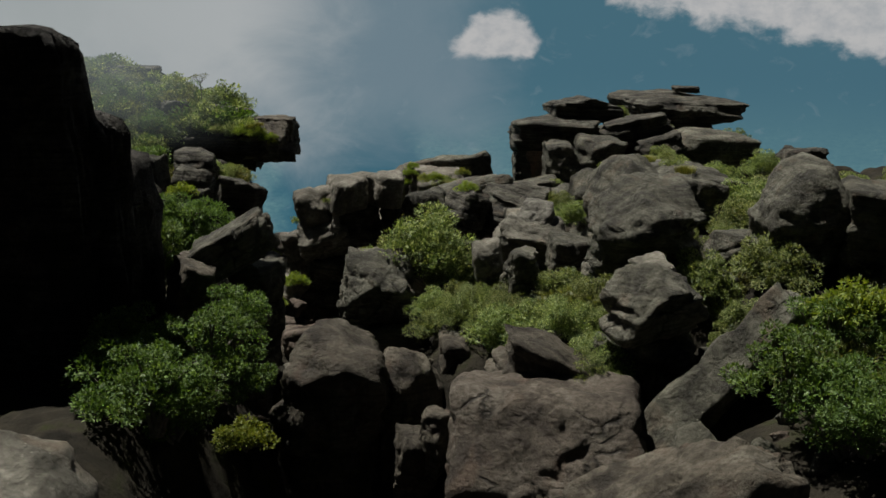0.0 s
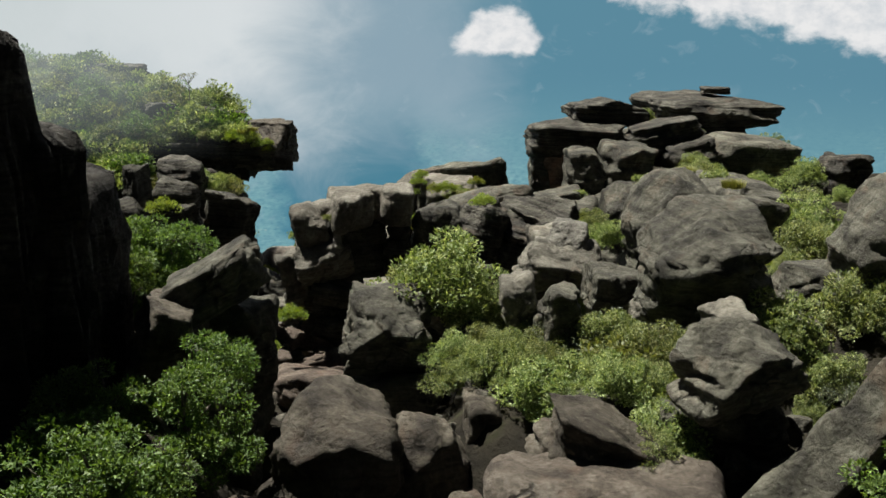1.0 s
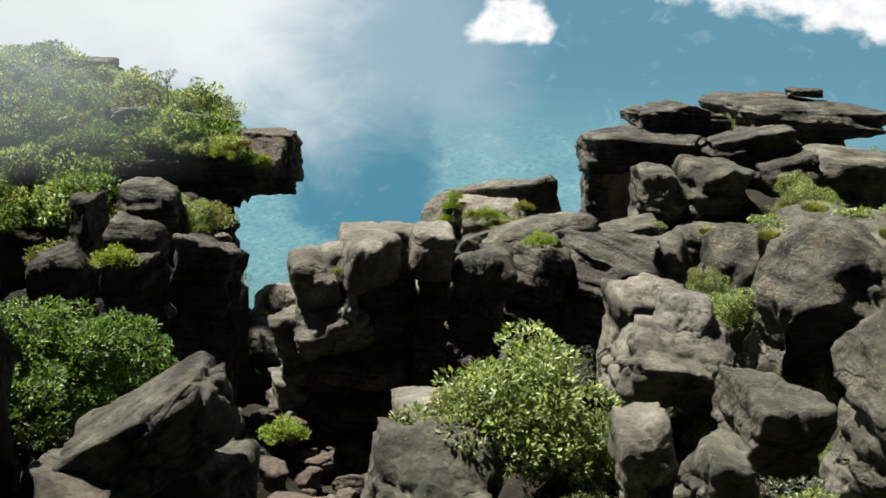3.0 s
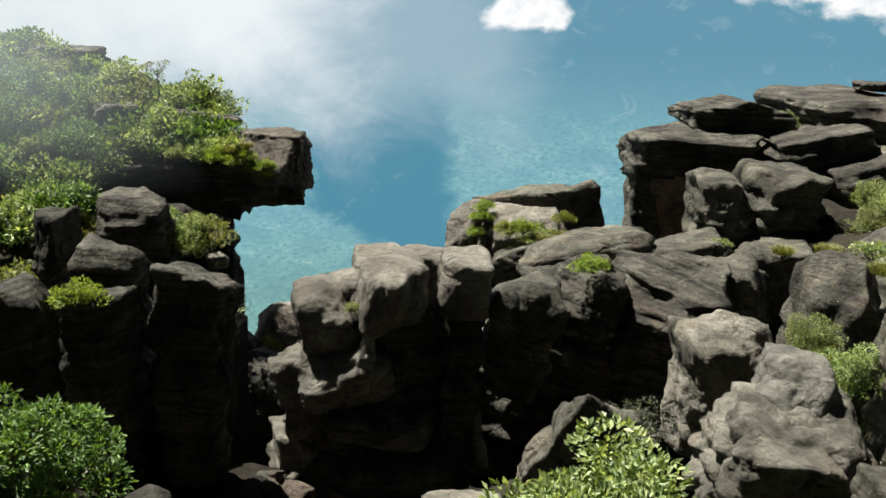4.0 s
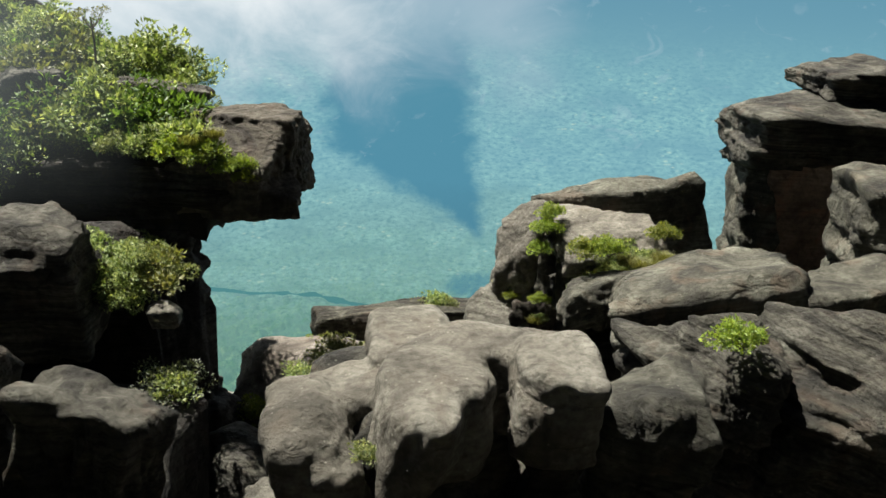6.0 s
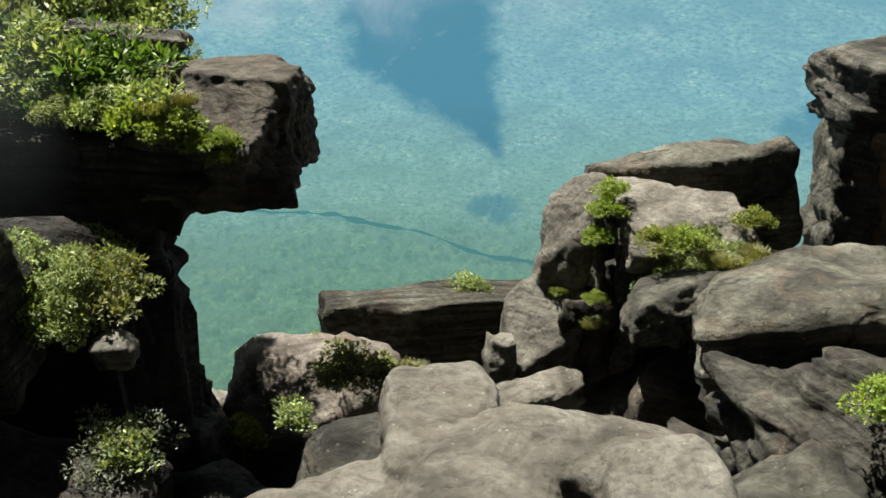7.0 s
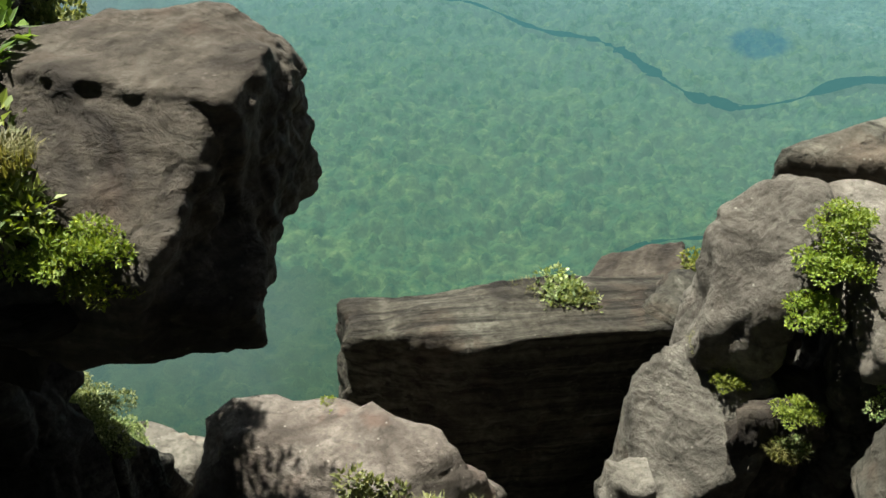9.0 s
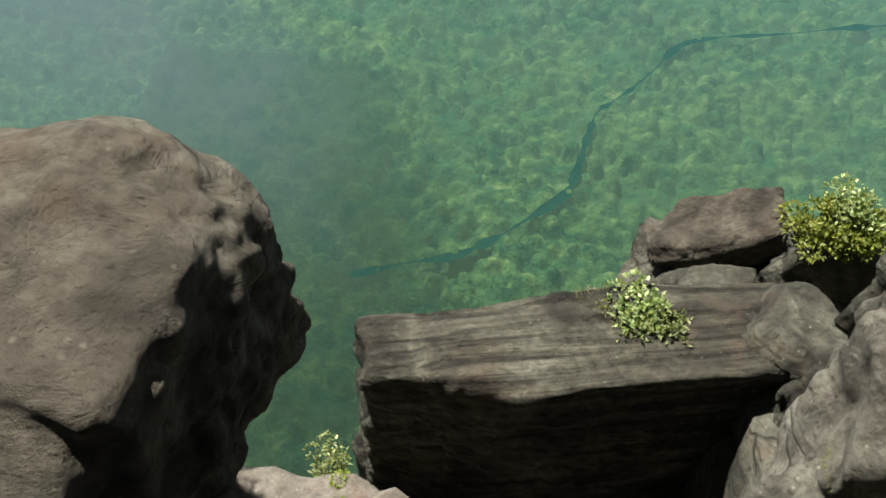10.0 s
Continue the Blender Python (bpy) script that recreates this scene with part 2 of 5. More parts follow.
def painted_cloud_shadows(m, az, el):
    """Where cloud shadows are painted on the far land: one broad wedge ahead, a few small ones, by bearing and height
    angle.
    """
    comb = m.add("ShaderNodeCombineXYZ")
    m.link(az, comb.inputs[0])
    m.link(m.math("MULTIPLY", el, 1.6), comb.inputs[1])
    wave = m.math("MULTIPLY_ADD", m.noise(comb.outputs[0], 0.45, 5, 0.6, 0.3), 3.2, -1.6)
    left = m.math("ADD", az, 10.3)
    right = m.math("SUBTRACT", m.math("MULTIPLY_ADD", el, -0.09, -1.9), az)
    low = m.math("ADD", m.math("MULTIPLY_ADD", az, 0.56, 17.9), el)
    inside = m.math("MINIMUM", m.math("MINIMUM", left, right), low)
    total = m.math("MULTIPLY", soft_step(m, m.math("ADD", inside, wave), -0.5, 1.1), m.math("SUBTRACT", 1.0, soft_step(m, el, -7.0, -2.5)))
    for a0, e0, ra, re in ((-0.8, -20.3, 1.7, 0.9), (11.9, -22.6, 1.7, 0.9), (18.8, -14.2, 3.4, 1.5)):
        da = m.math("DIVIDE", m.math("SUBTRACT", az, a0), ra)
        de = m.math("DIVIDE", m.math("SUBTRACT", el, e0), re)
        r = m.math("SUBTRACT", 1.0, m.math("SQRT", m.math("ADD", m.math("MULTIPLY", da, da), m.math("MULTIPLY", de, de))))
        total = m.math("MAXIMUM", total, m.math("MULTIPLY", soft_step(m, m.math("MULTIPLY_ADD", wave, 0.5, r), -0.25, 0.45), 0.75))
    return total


def haze_glow_colour(m, pos, dist, az, el):
    """Painted haze glow before a far place: bluer with distance, mottled like the land."""
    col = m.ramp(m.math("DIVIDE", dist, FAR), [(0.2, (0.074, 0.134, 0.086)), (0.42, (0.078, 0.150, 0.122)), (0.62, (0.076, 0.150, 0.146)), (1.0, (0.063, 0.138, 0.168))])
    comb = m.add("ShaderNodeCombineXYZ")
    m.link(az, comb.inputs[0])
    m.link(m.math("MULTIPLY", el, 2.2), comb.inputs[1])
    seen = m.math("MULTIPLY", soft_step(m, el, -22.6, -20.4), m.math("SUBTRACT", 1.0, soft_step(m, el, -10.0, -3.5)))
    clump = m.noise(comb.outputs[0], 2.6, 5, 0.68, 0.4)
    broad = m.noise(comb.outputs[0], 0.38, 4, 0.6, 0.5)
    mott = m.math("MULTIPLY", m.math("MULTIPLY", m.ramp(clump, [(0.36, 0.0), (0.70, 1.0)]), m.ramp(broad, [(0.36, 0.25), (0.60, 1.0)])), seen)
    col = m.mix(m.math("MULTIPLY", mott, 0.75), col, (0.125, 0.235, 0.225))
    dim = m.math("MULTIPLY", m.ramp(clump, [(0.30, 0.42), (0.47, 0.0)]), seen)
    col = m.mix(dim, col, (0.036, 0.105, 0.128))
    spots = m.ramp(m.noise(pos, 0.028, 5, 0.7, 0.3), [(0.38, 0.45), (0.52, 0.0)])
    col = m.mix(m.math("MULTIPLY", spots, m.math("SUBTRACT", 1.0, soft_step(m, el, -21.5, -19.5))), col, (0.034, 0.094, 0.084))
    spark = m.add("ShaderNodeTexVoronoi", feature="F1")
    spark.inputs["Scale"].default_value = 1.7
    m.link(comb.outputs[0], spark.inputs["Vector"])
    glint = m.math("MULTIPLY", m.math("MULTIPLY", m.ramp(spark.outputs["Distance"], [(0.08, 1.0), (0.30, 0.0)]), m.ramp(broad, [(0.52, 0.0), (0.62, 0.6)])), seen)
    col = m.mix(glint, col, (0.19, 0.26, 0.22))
    # cloud shadows go into the glow as a deep blue
    return m.mix(painted_cloud_shadows(m, az, el), col, (0.031, 0.098, 0.136))


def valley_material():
    m = Nodes("rainforest_under_painted_haze")
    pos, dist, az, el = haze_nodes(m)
    tone = m.noise(pos, 0.055, 4, 0.62, 0.4)
    col = m.ramp(tone, [(0.40, (0.004, 0.020, 0.011)), (0.49, (0.020, 0.054, 0.020)), (0.57, (0.040, 0.082, 0.026)), (0.68, (0.090, 0.132, 0.052))])
    large = m.noise(pos, 0.0065, 5, 0.62, 0.8)
    col = m.mix(m.ramp(large, [(0.46, 0.0), (0.64, 0.5)]), col, (0.060, 0.098, 0.032))
    dusk = m.ramp(m.noise(pos, 0.018, 5, 0.68, 0.6), [(0.47, 0.0), (0.60, 0.7)])
    col = m.mix(dusk, col, (0.012, 0.046, 0.024))
    m.link(col, m.bsdf.inputs["Base Color"])
    m.bsdf.inputs["Roughness"].default_value = 1.0
    m.bsdf.inputs["Specular IOR Level"].default_value = 0.0
    m.link(m.bump(m.noise(pos, 0.13, 5, 0.65), 0.9, 9.0), m.bsdf.inputs["Normal"])
    # distance haze is painted over the forest as glow, thicker farther out
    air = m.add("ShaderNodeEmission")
    m.link(haze_glow_colour(m, pos, dist, az, el), air.inputs["Color"])
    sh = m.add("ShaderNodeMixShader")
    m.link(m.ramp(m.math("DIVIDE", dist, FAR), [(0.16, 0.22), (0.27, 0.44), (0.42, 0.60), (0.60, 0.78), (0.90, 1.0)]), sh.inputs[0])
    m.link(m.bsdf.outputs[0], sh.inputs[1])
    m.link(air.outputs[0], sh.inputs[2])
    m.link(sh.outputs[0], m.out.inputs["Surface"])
    return m.mat


def ring_material():
    """Hazy air over the lowland with banks of white cloud; bearing and height angle as seen from the plateau."""
    m = Nodes("hazy_air_and_cloud_banks")
    pos, dist, az, el = haze_nodes(m)
    base = m.mix(soft_step(m, el, -8.0, -2.0), haze_glow_colour(m, pos, dist, az, el), (0.047, 0.113, 0.152))
    comb = m.add("ShaderNodeCombineXYZ")
    m.link(az, comb.inputs[0])
    m.link(m.math("MULTIPLY", el, 1.4), comb.inputs[1])
    wisp = m.noise(comb.outputs[0], 0.16, 7, 0.6, 0.5)
    puff = m.noise(comb.outputs[0], 0.55, 7, 0.55, 0.2)

    def bank(a0, a1, e0, e1, soft, src, amp):
        """A cloud bank between two azimuths and above a height, with an edge broken by noise."""
        n = m.math("MULTIPLY", m.math("SUBTRACT", src, 0.5), amp)
        out = m.math("MINIMUM", m.math("SUBTRACT", az, a0), m.math("SUBTRACT", a1, az))
        out = m.math("MINIMUM", out, m.math("SUBTRACT", el, e0))
        out = m.math("MINIMUM", out, m.math("SUBTRACT", e1, el))
        out = m.math("ADD", out, n)
        c = m.add("ShaderNodeMapRange", interpolation_type="SMOOTHSTEP")
        m.link(out, c.inputs["Value"])
        c.inputs["From Min"].default_value = -soft
        c.inputs["From Max"].default_value = soft
        return c.outputs["Result"]

    mist = bank(-70, -8.5, -5.0, 60, 5.0, wisp, 10.0)
    veil = m.math("MULTIPLY", bank(-70, 2.5, -7.0, 60, 4.0, wisp, 9.0), 0.48)
    ax = m.math("DIVIDE", m.math("SUBTRACT", az, 3.1), 2.5)
    ey = m.math("DIVIDE", m.math("ADD", m.math("ADD", el, 1.2), m.math("MULTIPLY", az, -0.12)), 2.3)
    oval = m.math("SUBTRACT", 1.0, m.math("SQRT", m.math("ADD", m.math("MULTIPLY", ax, ax), m.math("MULTIPLY", ey, ey))))
    oval = m.math("MINIMUM", m.math("MULTIPLY", oval, 1.6), m.math("ADD", el, 1.45))
    cs = m.add("ShaderNodeMapRange", interpolation_type="SMOOTHSTEP")
    m.link(m.math("ADD", oval, m.math("MULTIPLY_ADD", puff, 1.3, -0.65)), cs.inputs["Value"])
    cs.inputs["From Min"].default_value = -0.12
    cs.inputs["From Max"].default_value = 0.35
    small = cs.outputs["Result"]
    tilt = m.math("MULTIPLY_ADD", az, 0.21, el)
    n = m.math("MULTIPLY_ADD", m.math("SUBTRACT", puff, 0.5), 3.0, -4.0)
    c = m.add("ShaderNodeMapRange", interpolation_type="SMOOTHSTEP")
    m.link(m.math("ADD", m.math("MINIMUM", tilt, m.math("MULTIPLY_ADD", az, 1.0, -6.0)), n), c.inputs["Value"])
    c.inputs["From Min"].default_value = -0.5
    c.inputs["From Max"].default_value = 0.5
    wisps = m.math("MULTIPLY", m.ramp(m.noise(comb.outputs[0], 0.45, 6, 0.6, 1.0), [(0.60, 0.0), (0.74, 1.0)]), 0.22)
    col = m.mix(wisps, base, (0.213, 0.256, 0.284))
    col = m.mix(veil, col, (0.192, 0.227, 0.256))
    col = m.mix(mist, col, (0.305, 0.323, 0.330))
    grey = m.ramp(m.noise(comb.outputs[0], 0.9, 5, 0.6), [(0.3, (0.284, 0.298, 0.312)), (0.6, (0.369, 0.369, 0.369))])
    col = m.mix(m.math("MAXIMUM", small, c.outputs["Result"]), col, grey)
    # haze and cloud brightness are painted and given off as glow
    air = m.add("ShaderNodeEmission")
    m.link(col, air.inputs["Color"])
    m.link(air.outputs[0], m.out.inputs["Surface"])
    return m.mat


def mesh_object(name, verts, faces, mat, smooth=True, parent=None):
    me = bpy.data.meshes.new(name)
    me.from_pydata([tuple(v) for v in verts] if not isinstance(verts, np.ndarray) else verts.tolist(), [], faces if isinstance(faces, list) else faces.tolist())
    if smooth:
        me.shade_smooth()
    me.materials.append(mat)
    ob = new(name, me)
    if parent is not None:
        ob.parent = parent
    return ob


def grid_faces(nx, ny):
    i = np.arange(nx - 1)[:, None] * ny + np.arange(ny - 1)[None, :]
    return np.stack([i, i + ny, i + ny + 1, i + 1], -1).reshape(-1, 4)


def canopy_height(x, y):
    """Rounded tree crowns about a dozen metres wide over gently folded land."""
    cell = 18.0
    gx, gy = np.floor(x / cell).astype(np.int64), np.floor(y / cell).astype(np.int64)
    best = np.zeros_like(x)
    for a in (-1, 0, 1):
        for b in (-1, 0, 1):
            jx, jy = gx + a, gy + b
            cx = (jx + 0.5 + 0.42 * hash3(jx, jy, jx * 0, 5)) * cell
            cy = (jy + 0.5 + 0.42 * hash3(jx, jy, jx * 0, 6)) * cell
            size = 10.6 + 3.4 * hash3(jx, jy, jx * 0, 7)
            d2 = ((x - cx) ** 2 + (y - cy) ** 2) / size ** 2
            best = np.maximum(best, (13.0 + 8.0 * hash3(jx, jy, jx * 0, 8)) * np.sqrt(np.maximum(0, 1 - d2)))
    p = np.stack([x / 260.0, y / 260.0, 0 * x], -1)
    return best + 22.0 * fbm(p, 3, 3)


def build_valley():
    """One forest sheet: fine in the stretch nearest below the cliff, coarse out to the haze."""
    xs = np.concatenate([np.linspace(-3400, -900, 40)[:-1], np.arange(-900, 1000, 4.0), np.linspace(1000, 3400, 40)])
    ys = np.concatenate([np.linspace(-3400, 250, 30)[:-1], np.arange(250, 1400, 3.6), np.arange(1400, 2200, 8.0), np.linspace(2200, 3400, 40)])
    X, Y = np.meshgrid(xs, ys, indexing="ij")
    x, y = X.ravel(), Y.ravel()
    z = VALLEY_Z + canopy_height(x, y)
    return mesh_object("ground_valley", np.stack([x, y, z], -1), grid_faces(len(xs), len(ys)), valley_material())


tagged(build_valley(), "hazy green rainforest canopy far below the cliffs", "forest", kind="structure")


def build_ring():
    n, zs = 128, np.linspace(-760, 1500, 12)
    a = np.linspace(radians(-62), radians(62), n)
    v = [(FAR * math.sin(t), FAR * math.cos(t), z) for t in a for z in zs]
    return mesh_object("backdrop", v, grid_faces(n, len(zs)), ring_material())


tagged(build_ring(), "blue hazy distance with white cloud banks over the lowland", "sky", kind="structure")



def build_river(name, line, width, seed):
    """A dark wooded stream cut, as a ribbon that bends through the given places of the plan."""
    rng = np.random.RandomState(seed)
    pts = np.array(line, float)
    t = np.linspace(0, len(pts) - 1, 30 * len(pts))
    x, y = np.interp(t, range(len(pts)), pts[:, 0]), np.interp(t, range(len(pts)), pts[:, 1])
    for _ in range(40):
        x[1:-1] = (x[:-2] + x[1:-1] * 2 + x[2:]) / 4
        y[1:-1] = (y[:-2] + y[1:-1] * 2 + y[2:]) / 4
    dx, dy = np.gradient(x), np.gradient(y)
    n = np.hypot(dx, dy)
    w = width * np.clip(1 + 1.1 * fbm(np.stack([t * 5.0, t * 0, t * 0], -1), seed, 4), 0.25, 2.0)
    v = []
    for k in range(len(x)):
        for s in (-1, 0, 1):
            px, py = x[k] - s * dy[k] / n[k] * w[k] / 2, y[k] + s * dx[k] / n[k] * w[k] / 2
            v.append((px, py, VALLEY_Z + 19.0 + 22.0 * float(fbm(np.array([[px / 260.0, py / 260.0, 0.0]]), 3, 3)[0])))
    return mesh_object(name, v, grid_faces(len(x), 3), river_material())


def river_material():
    m = Nodes("shaded_stream_cut")
    pos, dist, az, el = haze_nodes(m)
    m.link(m.ramp(m.noise(pos, 0.09, 4), [(0.35, (0.004, 0.012, 0.010)), (0.65, (0.012, 0.030, 0.020))]), m.bsdf.inputs["Base Color"])
    m.bsdf.inputs["Specular IOR Level"].default_value = 0.0
    m.bsdf.inputs["Roughness"].default_value = 1.0
    # haze above the cut is painted as glow, bluer and stronger with distance
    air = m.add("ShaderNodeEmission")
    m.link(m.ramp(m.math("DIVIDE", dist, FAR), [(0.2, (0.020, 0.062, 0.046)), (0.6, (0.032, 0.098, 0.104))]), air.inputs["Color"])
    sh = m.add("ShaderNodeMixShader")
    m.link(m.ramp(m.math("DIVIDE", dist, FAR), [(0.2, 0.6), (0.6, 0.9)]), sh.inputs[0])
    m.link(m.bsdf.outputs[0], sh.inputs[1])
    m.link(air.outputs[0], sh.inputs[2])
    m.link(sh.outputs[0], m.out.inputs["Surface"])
    return m.mat


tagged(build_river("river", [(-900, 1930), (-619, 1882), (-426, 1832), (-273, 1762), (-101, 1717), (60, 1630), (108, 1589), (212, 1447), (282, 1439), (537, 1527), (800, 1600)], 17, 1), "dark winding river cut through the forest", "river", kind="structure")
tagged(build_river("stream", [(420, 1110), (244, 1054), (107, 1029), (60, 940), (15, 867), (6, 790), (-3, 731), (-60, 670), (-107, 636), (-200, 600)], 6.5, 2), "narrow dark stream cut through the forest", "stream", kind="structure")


def build_cloud_sheet():
    """A thin drifting cloud below the plateau's level, off to the left."""
    xs, ys = np.linspace(-700, -40, 60), np.linspace(150, 1100, 80)
    X, Y = np.meshgrid(xs, ys, indexing="ij")
    x, y = X.ravel(), Y.ravel()
    z = -150 + 14 * fbm(np.stack([x / 120, y / 120, 0 * x], -1), 71, 3)
    m = Nodes("thin_drifting_cloud")
    pos = m.add("ShaderNodeNewGeometry").outputs["Position"]
    sep = m.add("ShaderNodeSeparateXYZ")
    m.link(pos, sep.inputs[0])
    edge = m.math("SUBTRACT", m.math("MULTIPLY_ADD", sep.outputs[1], -0.36, 25.0), sep.outputs[0])
    edge = m.math("ADD", edge, m.math("MULTIPLY_ADD", m.noise(pos, 0.014, 6, 0.6, 0.5), 130.0, -65.0))
    near = m.math("MULTIPLY_ADD", sep.outputs[1], 1.0, -190.0)
    c = m.add("ShaderNodeMapRange", interpolation_type="SMOOTHSTEP")
    m.link(m.math("MINIMUM", edge, near), c.inputs["Value"])
    c.inputs["From Min"].default_value = -10.0
    c.inputs["From Max"].default_value = 110.0
    # the cloud's grey brightness is a painted glow, not scattered sunlight
    body = m.add("ShaderNodeEmission")
    body.inputs["Color"].default_value = (0.070, 0.098, 0.102, 1.0)
    clear = m.add("ShaderNodeBsdfTransparent")
    sh = m.add("ShaderNodeMixShader")
    m.link(m.math("MULTIPLY", c.outputs["Result"], 0.80), sh.inputs[0])
    m.link(clear.outputs[0], sh.inputs[1])
    m.link(body.outputs[0], sh.inputs[2])
    m.link(sh.outputs[0], m.out.inputs["Surface"])
    return mesh_object("cloud", np.stack([x, y, z], -1), grid_faces(len(xs), len(ys)), m.mat)


def build_mist_veil():
    """A thin veil of mist that drifts up the outer end of the overgrown dome."""
    xs, zs = np.linspace(-60, -12, 48), np.linspace(16, 40, 24)
    X, Z = np.meshgrid(xs, zs, indexing="ij")
    x, z = X.ravel(), Z.ravel()
    y = 55.0 + 0.12 * (x + 16) + 1.2 * fbm(np.stack([x / 9, z / 9, 0 * x], -1), 81, 3)
    m = Nodes("thin_mist")
    pos = m.add("ShaderNodeNewGeometry").outputs["Position"]
    sep = m.add("ShaderNodeSeparateXYZ")
    m.link(pos, sep.inputs[0])
    side = m.ramp(m.math("MULTIPLY_ADD", sep.outputs[0], -0.07, -0.85), [(0.0, 0.0), (0.8, 1.0)])
    low = m.ramp(m.math("MULTIPLY_ADD", sep.outputs[2], 0.16, -3.7), [(0.0, 0.0), (0.7, 1.0)])
    # haze over the dome, put in as a faintly glowing see-through sheet
    body = m.add("ShaderNodeEmission")
    body.inputs["Color"].default_value = (0.235, 0.265, 0.265, 1.0)
    clear = m.add("ShaderNodeBsdfTransparent")
    sh = m.add("ShaderNodeMixShader")
    wisp = m.ramp(m.noise(pos, 0.16, 5, 0.6, 0.6), [(0.3, 0.30), (0.7, 0.75)])
    m.link(m.math("MULTIPLY", m.math("MULTIPLY", side, low), wisp), sh.inputs[0])
    m.link(clear.outputs[0], sh.inputs[1])
    m.link(body.outputs[0], sh.inputs[2])
    m.link(sh.outputs[0], m.out.inputs["Surface"])
    return mesh_object("mist", np.stack([x, y, z], -1), grid_faces(len(xs), len(zs)), m.mat)


tagged(build_mist_veil(), "thin white mist drifting over the rock dome", "mist", kind="structure")
tagged(build_cloud_sheet(), "thin grey cloud drifting below the cliff top", "cloud", kind="structure")

# ---------------------------------------------------------------- plateau ground
def sstep(v, a, b):
    t = np.clip((v - a) / (b - a), 0, 1)
    return t * t * (3 - 2 * t)


def ground_z(x, y):
    """Height of the peaty ground between the rocks: a gully, ledges on both sides, then the edge of the cliffs."""
    x, y = np.atleast_1d(np.asarray(x, float)), np.atleast_1d(np.asarray(y, float))
    z = 19.0 + 0 * x
    z = z + 0.9 * sstep(-x, 6, 9) + 2.0 * sstep(x, 5, 14)
    z = z - 7.0 * np.exp(-(((x + 3.0) / 3.3) ** 2)) * sstep(y, 8, 18) * (1 - sstep(y, 27, 31))
    z = z - 2.9 * sstep(x, -9.4, -8.0) * (1 - sstep(x, -2.0, -0.6)) * sstep(y, 28, 32) * (1 - sstep(y, 40, 46))
    z = z - 4.4 * sstep(y, 38, 46) * (1 - sstep(x, 1, 5))
    z = z - 7.0 * sstep(y, 45.5, 50) * sstep(x, 1, 3) * (1 - sstep(x, 9, 12)) - 5.0 * sstep(y, 50, 53) * (1 - sstep(x, 1, 3))
    z = z + 0.9 * sstep(x, -0.8, 0.6) * (1 - sstep(x, 7, 10)) * sstep(y, 26, 29) * (1 - sstep(y, 35, 39))
    p = np.stack([x * 0.45, y * 0.45, 0 * x], -1)
    z = z + 0.55 * fbm(p, 11, 4)
    z = z - 2.5 * sstep(y, 52, 62) * sstep(x, 14, 20)
    edge = 62.5 + 8.0 * sstep(x, -3, 1) + 10.0 * sstep(x, 4, 12)
    return z - 9.0 * np.maximum(0, y - edge)


def build_ground():
    xs, ys = np.arange(-60, 70.01, 0.5), np.arange(-20, 92.01, 0.5)
    X, Y = np.meshgrid(xs, ys, indexing="ij")
    x, y = X.ravel(), Y.ravel()
    return mesh_object("ground", np.stack([x, y, np.maximum(ground_z(x, y), -90)], -1), grid_faces(len(xs), len(ys)), SOIL)


tagged(build_ground(), "dark peaty ground with rubble between the rocks", "ground", kind="structure")

# ---------------------------------------------------------------- rocks
SPHERES = {}


def unit_sphere(level):
    if level not in SPHERES:
        bm = bmesh.new()
        bmesh.ops.create_icosphere(bm, subdivisions=level, radius=1.0)
        v = np.array([w.co[:] for w in bm.verts])
        f = np.array([[w.index for w in g.verts] for g in bm.faces])
        bm.free()
        SPHERES[level] = (v / np.linalg.norm(v, axis=1)[:, None], f)
    return SPHERES[level]


def worley(p, seed):
    """Distances to the nearest and second nearest scattered point, and a chance value of the nearest."""
    i = np.floor(p).astype(np.int64)
    f1, f2, val = np.full(len(p), 9.0), np.full(len(p), 9.0), np.zeros(len(p))
    for a in (-1, 0, 1):
        for b in (-1, 0, 1):
            for c in (-1, 0, 1):
                j = i + np.array([a, b, c])
                q = np.stack([j[:, k] + 0.5 + 0.45 * hash3(j[:, 0], j[:, 1], j[:, 2], seed + k) for k in range(3)], -1)
                d = np.linalg.norm(p - q, axis=1)
                near = d < f1
                f2 = np.where(near, f1, np.minimum(f2, d))
                val = np.where(near, hash3(j[:, 0], j[:, 1], j[:, 2], seed + 7), val)
                f1 = np.where(near, d, f1)
    return f1, f2, val


